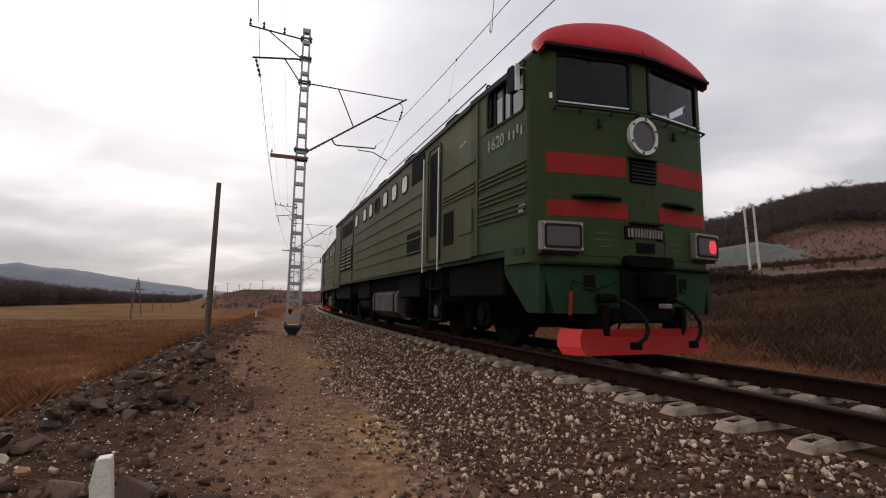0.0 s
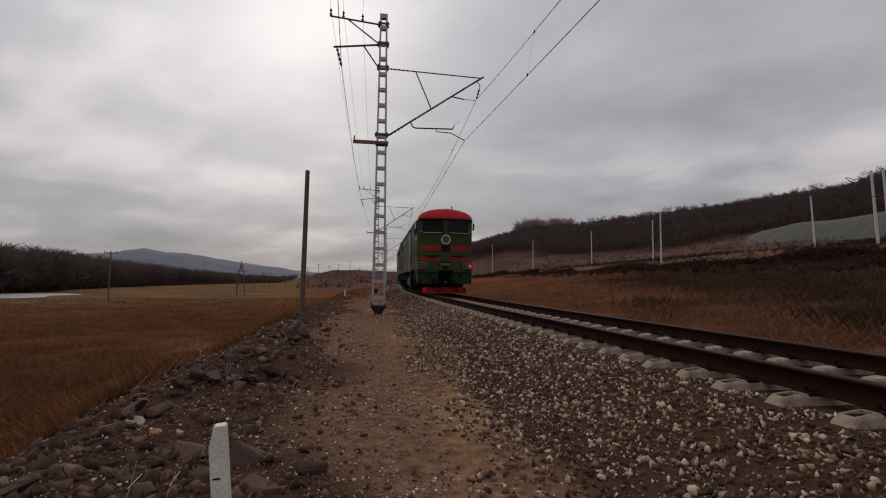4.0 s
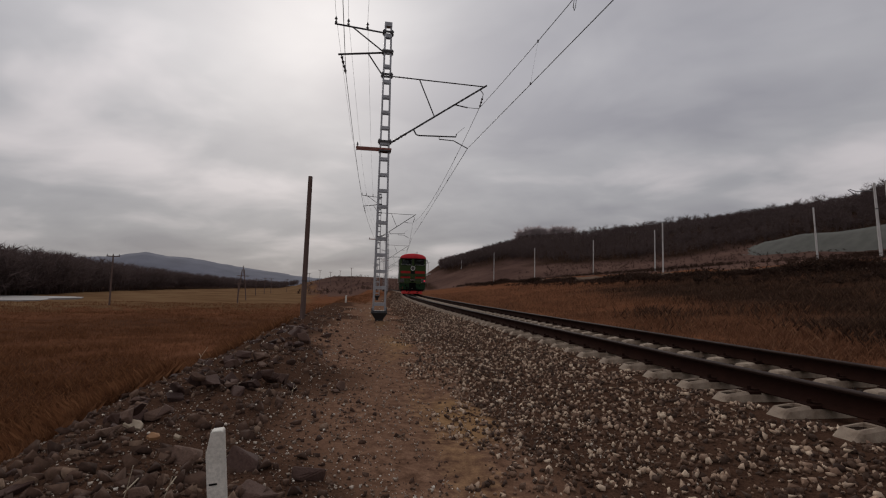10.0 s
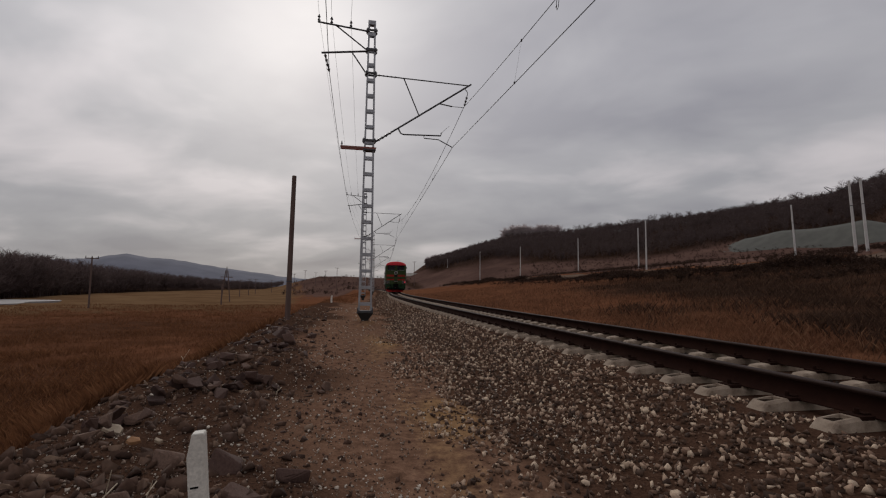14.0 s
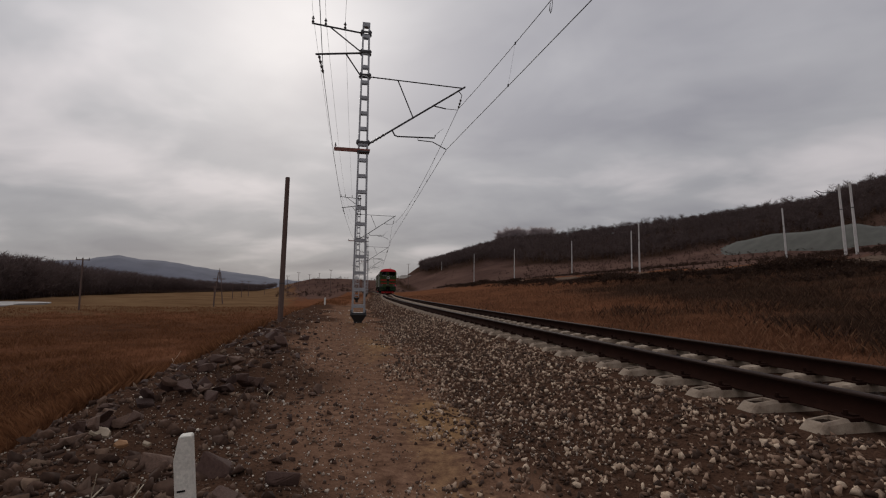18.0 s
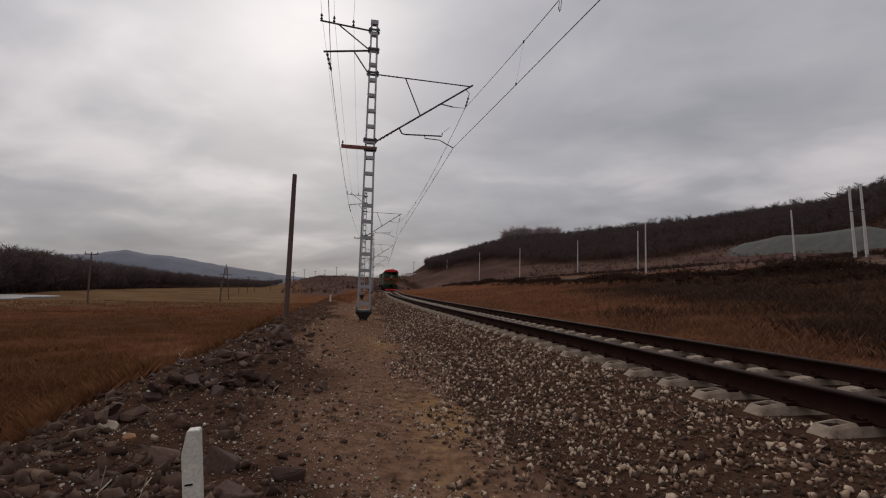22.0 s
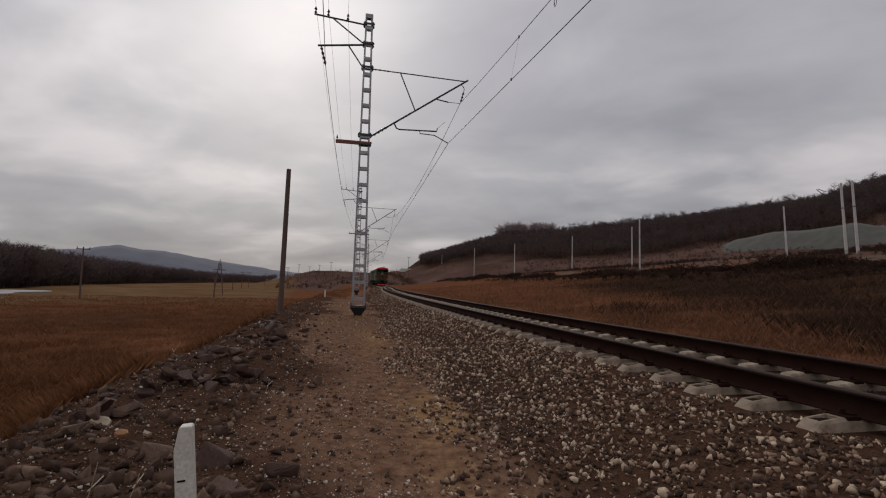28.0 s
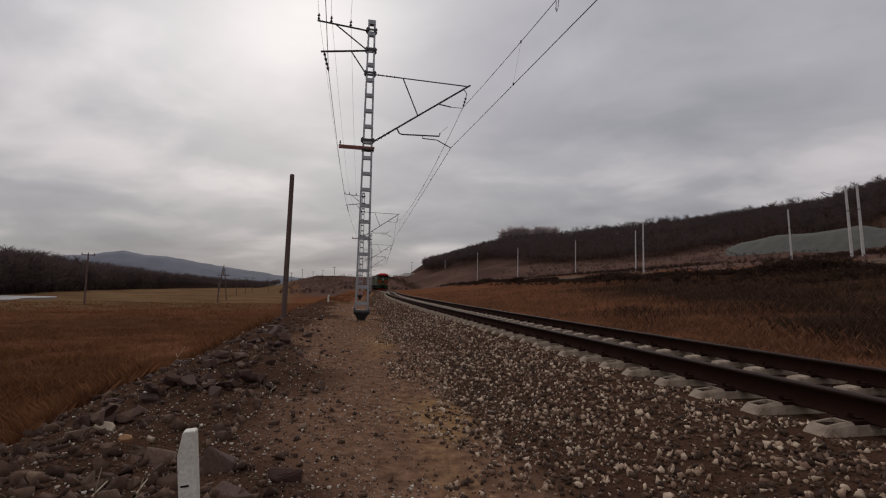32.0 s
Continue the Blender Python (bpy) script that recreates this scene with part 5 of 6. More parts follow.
            for z in (1.34, 3.62):
                part("rail_foot", T((s * W, y, z), (s * (W + 0.09), y, z), 0.015, 6), "bright", rail)
        for z in (0.35, 0.65, 0.95):
            part("step", B((*X(1.35, 1.6), 3.55, 4.15, z, z + 0.03)), "frame", loco)
        for y in (3.55, 4.15):
            part("step_hanger", B((*X(1.5, 1.56), y - 0.025, y + 0.025, 0.33, 1.28)), "frame", loco)
        # louvres low on the side
        part("louvre", B((*X(W, W + 0.012), 2.85, 3.3, 1.75, 2.35)), "dark", loco)
        part("hatch", B((*X(W, W + 0.012), 2.05, 2.65, 1.85, 2.25), bevel=0.004), "side", loco)
        part("louvre", B((*X(W, W + 0.012), 4.7, 5.6, 1.75, 2.25)), "dark", loco)
        # engine room windows
        part("dark_window", B((*X(W, W + 0.012), 4.45, 5.32, 3.36, 3.92)), "dark", loco)
        for k, y in enumerate((5.9, 6.82, 7.74, 8.66, 9.5, 10.36, 11.7)):
            o = rounded(y - 0.26, y + 0.26, 3.30, 3.76, 0.12)
            i = rounded(y - 0.22, y + 0.22, 3.34, 3.72, 0.10)
            part("window_frame", ring_frame(o, i, "x", *X(W, W + 0.02)), "seal", loco)
            part("window_pane", prism(i, "x", *X(W + 0.002, W + 0.01)), "dark" if k == 3 else "ring", loco, "dark window pane" if k == 3 else "pale window pane")
        # radiator shutters
        for y0, y1 in ((12.3, 13.4), (13.5, 14.6)):
            sh = part("shutter_frame", B((*X(W, W + 0.03), y0, y1, 1.9, 2.75)), "frame", loco, "dark radiator shutters")
            for k in range(6):
                z = 1.95 + k * 0.135
                part("slat", prism([(s * (W + 0.03), z), (s * (W + 0.055), z), (s * (W + 0.03), z + 0.08)], "y", y0 + 0.05, y1 - 0.05), "side", sh)
        part("upper_shutter", B((*X(W, W + 0.02), 12.5, 14.4, 3.25, 3.7)), "frame", loco)
        for y in (12.2, 14.75):
            part("body_seam", B((*X(W, W + 0.02), y, y + 0.10, 1.46, 3.98)), "seal", loco)
        part("end_door", B((*X(W, W + 0.01), 15.0, 15.7, 1.5, 3.7)), "side", loco)
    # chalk marks on the cab side
    for text, y, z, h, tilt in (("1620", 1.28, 3.02, 0.27, 4),):
        bm = lettering(text, h)
        o = part("chalk_number", bm, "chalk", loco, "chalked number")
        o.data.transform(Matrix(((0, 0, -1, -W - 0.006), (-1, 0, 0, y), (0, 1, 0, z), (0, 0, 0, 1))))
    for y, z in ((0.46, 3.03), (0.58, 3.08), (0.70, 3.02), (0.84, 3.04)):
        part("chalk_bar", B((-W - 0.006, -W, y - 0.02, y + 0.02, z, z + 0.13)), "chalk", loco)
    for y, z, w in ((0.45, 2.02, 0.1), (0.5, 1.94, 0.07), (2.5, 3.42, 0.08), (2.35, 3.44, 0.06)):
        part("chalk_bar", B((-W - 0.004, -W, y - w, y + w, z, z + 0.04)), "chalk", loco)
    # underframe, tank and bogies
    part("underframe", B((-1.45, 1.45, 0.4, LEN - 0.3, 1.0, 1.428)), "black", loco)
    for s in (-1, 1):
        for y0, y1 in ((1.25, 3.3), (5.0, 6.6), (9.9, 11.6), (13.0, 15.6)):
            part("side_box", B((*sorted((s * 1.22, s * 1.5)), y0, y1, 0.80, 1.36), bevel=0.03), "frame", loco, "grimy equipment box under the body, darkened for shade")
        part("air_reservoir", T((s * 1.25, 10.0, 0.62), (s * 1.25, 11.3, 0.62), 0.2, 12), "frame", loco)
    tank = part("fuel_tank", prism([(-1.35, 1.05), (1.35, 1.05), (1.45, 0.9), (1.45, 0.45), (1.2, 0.28), (-1.2, 0.28), (-1.45, 0.45), (-1.45, 0.9)], "y", 6.9, 9.6), "tank", loco, "grey fuel tank under the body")
    for y in (7.2, 9.3):
        part("tank_strap", prism([(-1.36, 1.06), (1.36, 1.06), (1.465, 0.9), (1.465, 0.45), (1.2, 0.27), (-1.2, 0.27), (-1.465, 0.45), (-1.465, 0.9)], "y", y, y + 0.08), "black", tank)
    for c in (4.35, 12.15):
        for s in (-1, 1):
            X = lambda a, b: tuple(sorted((s * a, s * b)))
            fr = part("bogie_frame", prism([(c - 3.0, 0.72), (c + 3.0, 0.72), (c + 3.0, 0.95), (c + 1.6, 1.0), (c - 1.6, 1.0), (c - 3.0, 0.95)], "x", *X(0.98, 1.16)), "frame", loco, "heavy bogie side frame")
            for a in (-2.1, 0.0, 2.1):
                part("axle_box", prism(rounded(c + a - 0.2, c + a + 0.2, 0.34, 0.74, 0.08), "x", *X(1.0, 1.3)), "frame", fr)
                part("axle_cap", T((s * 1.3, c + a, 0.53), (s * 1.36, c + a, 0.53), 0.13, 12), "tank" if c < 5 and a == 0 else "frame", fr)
                for d in (-0.38, 0.38):
                    bm = bmesh.new()
                    for k in range(5):
                        tube(bm, (s * 1.1, c + a + d, 0.42 + k * 0.065), (s * 1.1, c + a + d, 0.455 + k * 0.065), 0.085, 8)
                    part("coil_spring", bm, "black", fr)
            part("brake_cylinder", T((s * 1.22, c - 1.2, 0.98), (s * 1.22, c - 0.85, 0.98), 0.12, 10), "frame", fr)
            part("brake_cylinder", T((s * 1.22, c + 0.85, 0.98), (s * 1.22, c + 1.2, 0.98), 0.12, 10), "frame", fr)
            part("sand_pipe", pipe([(s * 0.9, c - 3.1, 1.0), (s * 0.85, c - 2.95, 0.5), (s * 0.8, c - 2.8, 0.1)], 0.02), "black", fr)
        # enlarged bolster and added brake blocks, near black, fill the shaded gaps
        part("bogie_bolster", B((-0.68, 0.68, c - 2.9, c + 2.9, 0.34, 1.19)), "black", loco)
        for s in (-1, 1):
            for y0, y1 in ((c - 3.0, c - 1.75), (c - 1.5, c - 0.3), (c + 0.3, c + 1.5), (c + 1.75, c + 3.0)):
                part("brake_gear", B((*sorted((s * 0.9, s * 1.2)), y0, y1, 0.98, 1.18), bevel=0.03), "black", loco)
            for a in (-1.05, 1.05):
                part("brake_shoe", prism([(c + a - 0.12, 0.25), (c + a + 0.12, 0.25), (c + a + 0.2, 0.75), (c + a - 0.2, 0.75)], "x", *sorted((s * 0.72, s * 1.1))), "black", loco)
        for a in (-2.1, 0.0, 2.1):
            ws = part("wheelset", T((-0.95, 0, 0), (0.95, 0, 0), 0.09, 8), "black", loco)
            ws.location = (0, c + a, 0.525)
            for s in (-1, 1):
                bm = T((s * 0.73, 0, 0), (s * 0.86, 0, 0), 0.525, 24, 0.518)
                tube(bm, (s * 0.70, 0, 0), (s * 0.73, 0, 0), 0.553, 24)
                wh = part("wheel", bm, "frame", ws)
                part("hub", T((s * 0.86, 0, 0), (s * 0.91, 0, 0), 0.16, 12), "black", wh)
                part("spoke_web", B((min(s * 0.858, s * 0.872), max(s * 0.858, s * 0.872), -0.04, 0.04, -0.42, 0.42)), "rail", wh)
    part("gangway", B((-0.55, 0.55, LEN, LEN + 0.28, 1.3, 3.6)), "rubber", loco, "black rubber gangway")
    part("rear_coupler", B((-0.14, 0.14, LEN, LEN + 0.3, 0.9, 1.2)), "black", loco)
    # the cab front is slightly bowed: its corners stand back
    for o in loco.children_recursive:
        if o.name.split(".")[0] in ("wheelset", "wheel", "hub", "spoke_web"):
            continue
        for v in o.data.vertices:
            v.co.x *= 1 - 0.05 * min(max((1.9 - v.co.y) / 1.7, 0), 1)
            v.co.y += 0.21 * min(max((abs(v.co.x) - 0.2) / 1.3, 0), 1) * min(max((1.2 - v.co.y) / 1.1, 0), 1)
    return loco


loco_near = tagged(build_loco(), "green diesel locomotive section with red cab roof, stripes and plough", "locomotive", "sections of the locomotive")
loco_far = tagged(copy_thing(loco_near, pose(0, 0, 0)), "leading green diesel locomotive section coupled ahead of its twin", "locomotive")


# ---- woods, shrubs, grass and stones ----
def scatter(proto_v, proto_f, places, yaw, scale, lean=None):
    """Copies of a small mesh joined into one."""
    n, k = len(places), len(proto_v)
    c, s = np.cos(yaw)[:, None], np.sin(yaw)[:, None]
    sc = np.asarray(scale, float)
    if sc.ndim == 1:
        sc = np.stack([sc, sc, sc], -1)
    px, py, pz = (proto_v[None, :, i] * sc[:, None, i] for i in range(3))
    v = np.stack([px * c - py * s + places[:, None, 0], px * s + py * c + places[:, None, 1], pz + places[:, None, 2]], -1)
    f = proto_f[None] + (np.arange(n) * k)[:, None, None]
    return v.reshape(-1, 3), f.reshape(-1, proto_f.shape[1])


rng = np.random.default_rng(7)


def bare_tree_proto(seed, twigs, thick=1.0):
    """A leafless tree one metre high: trunk, limbs and many thin twigs as slim triangles."""
    r = np.random.default_rng(seed)
    v, f = [], []

    def sliver(p, q, w):
        d = q - p
        side = np.cross(d, r.normal(size=3))
        side = side / (np.linalg.norm(side) + 1e-9) * w * thick
        i = len(v)
        v.extend([p - side, p + side, q])
        f.append((i, i + 1, i + 2))
        return
    trunk = np.array([0, 0, 0.0])
    top = np.array([r.normal() * 0.05, r.normal() * 0.05, 0.9])
    for a in range(2):
        sliver(trunk, top, 0.009)
    limbs = []
    for k in range(11):
        t = r.uniform(0.08, 0.85)
        p = trunk + (top - trunk) * t
        a = r.uniform(0, math.tau)
        ln = 0.36 * (1.1 - t * 0.7)
        q = p + np.array([math.cos(a) * ln * 0.8, math.sin(a) * ln * 0.8, ln * r.uniform(0.5, 1.1)])
        limbs.append((p, q))
        sliver(p, q, 0.008)
    for k in range(twigs):
        p, q = limbs[r.integers(len(limbs))]
        s = p + (q - p) * r.uniform(0.1, 1.0)
        e = s + np.array([r.normal() * 0.10, r.normal() * 0.10, r.uniform(0.02, 0.2)])
        sliver(s, e, 0.013)
    return np.array(v), np.array(f)


def wood(name, label, az, dist, height, protos, material="bark"):
    vs, fs, base = [], [], 0
    x, y = dist * np.sin(np.radians(az)), dist * np.cos(np.radians(az))
    z = land(x, y) - 0.2
    pick = rng.integers(0, len(protos), len(az))
    for i, (pv, pf) in enumerate(protos):
        m = pick == i
        wide = height[m] * rng.uniform(0.8, 1.3, m.sum())
        v, f = scatter(pv, pf, np.stack([x[m], y[m], z[m]], -1), rng.uniform(0, math.tau, m.sum()), np.stack([wide, wide, height[m]], -1))
        vs.append(v)
        fs.append(f + base)
        base += len(v)
    return tagged(part(name, (np.vstack(vs), np.vstack(fs)), material), label, "trees", kind="stuff")


PROTOS = [bare_tree_proto(s, 70, 0.8) for s in range(6)]
n = 2700
az = rng.uniform(-72, -27, n)
near = np.interp(az, (-75, -54, -50, -44, -36, -31, -27), (150, 152, 185, 286, 420, 600, 700))
dist = near + rng.uniform(0, 1, n) ** 1.5 * 90
# the wood is lower towards the far end of the field
top = np.interp(az, (-75, -54, -50, -47.5, -45.7, -40.8, -35.4, -29.5, -27), (3.5, 3.2, 2.75, 2.35, 2.05, 1.35, 0.8, 0.45, 0.3))
h = 1.25 + dist * np.tan(np.radians(top)) + 3.0
wood("bare_wood", "dark leafless wood along the far edge of the field", az, dist, h * rng.uniform(0.72, 1.03, n), [bare_tree_proto(s, 92, 0.62) for s in range(40, 46)])
n = 9000
az = rng.uniform(-11.5, 50, n)
k = np.array(RIDGE)
rd = np.interp(az, k[:, 0], k[:, 1])
first = np.interp(az, WOOD_EDGE[0], WOOD_EDGE[1])
dist = first + (rd + 12 - first) * rng.uniform(0, 1, n) ** 0.95
keep = (value_noise(az * 0.8, dist * 0.03, 21) > 0.12) | (dist > 290)
az, dist = az[keep], dist[keep]
wood("hill_wood", "dark leafless wood covering the hillside and its crest", az, dist, rng.uniform(4.0, 7.0, len(az)) * np.where((az < -2) & (dist < 370), 1.3, 1.0), PROTOS)
az = np.concatenate([np.repeat(rng.uniform(-2.4, 4.6, 30), 5) + rng.normal(0, 0.14, 150), rng.uniform(-11.6, -9.8, 22)])
n = len(az)
wood("crest_trees", "taller pale bare trees on the hill crest", az, np.interp(az, (-12, 0, 5), (440, 424, 417)), np.where(az > -5, rng.uniform(10, 15.5, n), rng.uniform(5, 8, n)), [bare_tree_proto(s, 150, 0.62) for s in (20, 21, 22, 23)], "twigs")
az = rng.uniform(6, 40, 240)
k = np.array(RIDGE)
wood("ridge_trees", "single bare trees standing up from the wooded skyline", az, np.interp(az, k[:, 0], k[:, 1]) + rng.uniform(-25, 0, 240), rng.uniform(5.5, 9.5, 240), [bare_tree_proto(s, 110, 0.5) for s in (30, 31, 32)])


def shrub_band():
    r = np.random.default_rng(3)
    n = 4000
    u, l = r.uniform(5, 190, n), 38.0 + r.normal(0, 1.2, n)
    x, y = track_arrays(u, l)
    az = np.degrees(np.arctan2(x, y))
    l = np.where(r.uniform(0, 1, n) < 0.3, 38.6 - 12 * r.uniform(0, 1, n) ** 1.3, l)
    x, y = track_arrays(u, l)
    m = (az > -9) & ((value_noise(u * 0.18, l * 0.2, 31) > 0.3) | (u < 70))
    x, y = x[m], y[m]
    z = land(x, y) - 0.1
    pv, pf = bare_tree_proto(50, 64, 1.8)
    h = r.uniform(0.6, 1.15, len(x)) * (0.40 + 1.35 * value_noise(x * 0.16, y * 0.16, 32))
    w = h * r.uniform(1.3, 2.2, len(x))
    v, f = scatter(pv, pf, np.stack([x, y, z], -1), r.uniform(0, math.tau, len(x)), np.stack([w, w, h], -1))
    tagged(part("scrub", (v, f), "shrub"), "low dark leafless scrub along the crest of the bank", "shrubs", kind="stuff")


shrub_band()


def hillside_scrub():
    r = np.random.default_rng(33)
    n = 3400
    az, d = r.uniform(-13, 48, n), 62 + 330 * r.uniform(0, 1, n) ** 1.4
    x, y = d * np.sin(np.radians(az)), d * np.cos(np.radians(az))
    u, l = to_track(x, y)
    m = (l > 57) & (value_noise(x * 0.04, y * 0.04, 34) + 0.4 * value_noise(x * 0.2, y * 0.2, 35) > 0.55)
    # thicker under the wood
    az2, d2 = r.uniform(1, 48, 6000), 95 + 190 * r.uniform(0, 1, 6000)
    x2, y2 = d2 * np.sin(np.radians(az2)), d2 * np.cos(np.radians(az2))
    k2 = (to_track(x2, y2)[1] > 62) & (value_noise(x2 * 0.05, y2 * 0.05, 38) + 0.004 * (d2 - 150) > 0.42)
    x, y, m = np.concatenate([x, x2]), np.concatenate([y, y2]), np.concatenate([m, k2])
    az, d = r.uniform(-28, -13, 380), r.uniform(230, 425, 380)
    x, y = np.concatenate([x[m], d * np.sin(np.radians(az))]), np.concatenate([y[m], d * np.cos(np.radians(az))])
    big = np.concatenate([np.full(m.sum(), 1.2), r.uniform(1.2, 2.8, 380)])
    z = land(x, y) - 0.1
    pv, pf = bare_tree_proto(51, 44, 1.5)
    h = r.uniform(0.5, 1.1, len(x)) * big
    w = h * r.uniform(1.3, 2.4, len(x))
    v, f = scatter(pv, pf, np.stack([x, y, z], -1), r.uniform(0, math.tau, len(x)), np.stack([w, w, h], -1))
    tagged(part("hillside_scrub", (v, f), "shrub"), "patchy dark red-brown scrub on the slopes beyond the track", "shrubs", kind="stuff")


hillside_scrub()


def grass_field(name, label, side, n, seed, material="grass", tall=1.0):
    r = np.random.default_rng(seed)
    q = r.uniform(0, 1, n)
    d = 3.0 * (40.0 ** q)                       # more blades close by
    az = r.uniform(-62, -8, n) if side < 0 else r.uniform(-18, 50, n)
    x, y = d * np.sin(np.radians(az)), d * np.cos(np.radians(az))
    u, l = to_track(x, y)
    wob = value_noise(x * 0.9, y * 0.9, 11) - 0.5
    if side < 0:
        m = (l + wob * 1.6 < -7.3) | ((u > 36) & (l < -4.5))
    else:
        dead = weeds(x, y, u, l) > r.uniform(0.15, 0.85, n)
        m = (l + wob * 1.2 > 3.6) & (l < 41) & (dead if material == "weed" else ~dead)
    m &= value_noise(x * 0.5, y * 0.5, 41) + r.uniform(0, 0.6, n) > 0.55
    x, y, d, l = x[m], y[m], d[m], l[m]
    n = len(x)
    z = land(x, y) - 0.03
    tuft = value_noise(x * 0.35, y * 0.35, 42)
    h = tall * (0.12 + 0.26 * tuft) * r.uniform(0.6, 1.2, n) * np.clip((np.abs(l) - 2.5) / 6, 0.3, 1.0)
    w = (0.0022 if material == "weed" else 0.003) + 0.00042 * d
    a = r.uniform(0, math.tau, n)
    lean = r.uniform(0.15, 0.8, n) * h
    b = a + r.uniform(-1.2, 1.2, n)
    p = np.stack([x, y, z], -1)
    sx = np.stack([np.cos(a) * w, np.sin(a) * w, np.zeros(n)], -1)
    mid = p + np.stack([np.cos(b) * lean * 0.35, np.sin(b) * lean * 0.35, h * 0.6], -1)
    tip = p + np.stack([np.cos(b) * lean, np.sin(b) * lean, h], -1)
    v = np.stack([p - sx, p + sx, mid + sx * 0.7, tip], 1).reshape(-1, 3)
    i = np.arange(n)[:, None] * 4
    f = np.concatenate([np.hstack([i, i + 1, i + 2]), np.hstack([i, i + 2, i + 3])])
    tagged(part(name, (v, f), material), label, "grass", kind="stuff")


grass_field("field_grass", "tall dry brown grass below the embankment", -1, 230000, 1, "field", 1.15)
grass_field("bank_grass", "dry brown grass on the rise beyond the track", 1, 200000, 2, "grass", 1.2)
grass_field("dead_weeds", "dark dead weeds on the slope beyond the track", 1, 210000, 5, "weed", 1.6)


def rock_protos(n, seed, flat=0.95):
    """Angular broken stones: hulls round a few random points."""
    r = np.random.default_rng(seed)
    out = []
    for k in range(n):
        bm = bmesh.new()
        for p in range(8):
            d = r.normal(size=3)
            d = d / np.linalg.norm(d) * (0.5, 0.40, 0.32) * r.uniform(0.85, 1.15)
            bm.verts.new(d)
        res = bmesh.ops.convex_hull(bm, input=bm.verts[:])
        loose = [v for v in bm.verts if not v.link_faces]
        for v in loose:
            bm.verts.remove(v)
        bmesh.ops.triangulate(bm, faces=bm.faces[:])
        bm.verts.index_update()
        v = np.array([q.co[:] for q in bm.verts])
        f = np.array([[q.index for q in face.verts] for face in bm.faces])
        bm.free()
        v = v @ np.array(Euler(r.uniform(-1.6, 1.6, 3)).to_matrix()).T
        out.append((v * (1, 1, flat), f))
    return out


def stones(name, label, x, y, size, protos, material, sink=0.15, lift=None):
    vs, fs, base = [], [], 0
    z = land(x, y) + (0 if lift is None else lift)
    pick = rng.integers(0, len(protos), len(x))
    for i, (pv, pf) in enumerate(protos):
        m = pick == i
        v, f = scatter(pv, pf, np.stack([x[m], y[m], z[m] + size[m] * sink], -1), rng.uniform(0, math.tau, m.sum()), size[m])
        vs.append(v)
        fs.append(f + base)
        base += len(v)
    return tagged(part(name, (np.vstack(vs), np.vstack(fs)), material), label, "stones", kind="stuff")


ROCKS = rock_protos(20, 4, 0.85)


def build_ballast():
    r = np.random.default_rng(9)
    us, ls, sz = [], [], []
    for u0, u1, per, a, b in ((-4.0, 9, 640, 0.024, 0.088), (9, 20, 330, 0.03, 0.095), (20, 45, 70, 0.04, 0.10), (45, 110, 10, 0.07, 0.13)):
        area = (u1 - u0) * 2.5
        m = int(area * per)
        u = r.uniform(u0, u1, m)
        l = -4.25 + 3.2 * r.uniform(0, 1, m) ** 0.66
        us.append(u), ls.append(l), sz.append(a + (b - a) * r.uniform(0, 1, m) ** 1.7)
        m = int((u1 - u0) * 2.1 * per * 0.5)
        us.append(r.uniform(u0, u1, m)), ls.append(r.uniform(-0.62, 0.72, m)), sz.append(a + (b - a) * r.uniform(0, 1, m) ** 2)
        m = int((u1 - u0) * 1.6 * per * 0.3)
        us.append(r.uniform(u0, u1, m)), ls.append(r.uniform(0.9, 3.0, m)), sz.append(a + (b - a) * r.uniform(0, 1, m) ** 2)
    u, l, s = (np.concatenate(q) for q in (us, ls, sz))
    # fewer towards the path, none on top of the sleepers
    phase = np.abs(((u + 7.96) / 0.552 + 0.5) % 1.0 - 0.5) * 0.552
    thin = np.clip((u - 8) / 16, 0, 1) * 0.95
    m = (value_noise(u * 1.6, l * 1.6, 51) * 0.5 + 0.55 > np.clip((-l - 2.4 + thin) / 1.6, 0, 1)) & ~((np.abs(l) < 1.40) & (np.abs(l) > 0.38) & (phase < 0.135)) & (np.abs(np.abs(l) - 0.797) > 0.085)
    u, l, s = u[m], l[m], s[m]
    x, y = track_arrays(u, l)
    lift = np.where(np.abs(l) < 0.7, -0.01, 0.0)
    # the stones of the shoulder beside the path are pieces of their own
    near = np.nonzero((u > 1.2) & (u < 5.5) & (l > -3.1) & (l < -1.4) & (s > 0.058))[0][:300]
    shapes = []
    for pv, pf in ROCKS:
        me = bpy.data.meshes.new("ballast_stone")
        fill(me, pv, pf)
        me.materials.append(M["ballast_piece"])
        shapes.append(me)
    for k in near:
        o = new("ballast_stone", shapes[r.integers(len(shapes))])
        o.parent = railway
        o.matrix_local = pose(x[k], y[k], land_at(x[k], y[k]) + s[k] * 0.14, 0, 0, r.uniform(0, 360)) @ Matrix.Diagonal((s[k], s[k], s[k], 1))
    rest = np.ones(len(u), bool)
    rest[near] = False
    u, l, s, x, y, lift = (q[rest] for q in (u, l, s, x, y, lift))
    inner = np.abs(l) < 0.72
    for name, label, q, material in (("ballast", "crushed grey stone ballast along the track", ~inner, "ballast"), ("fouled_ballast", "dark ballast between the rails, shade painted in", inner, "fouled")):
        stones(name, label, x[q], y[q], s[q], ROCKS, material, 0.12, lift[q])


build_ballast()


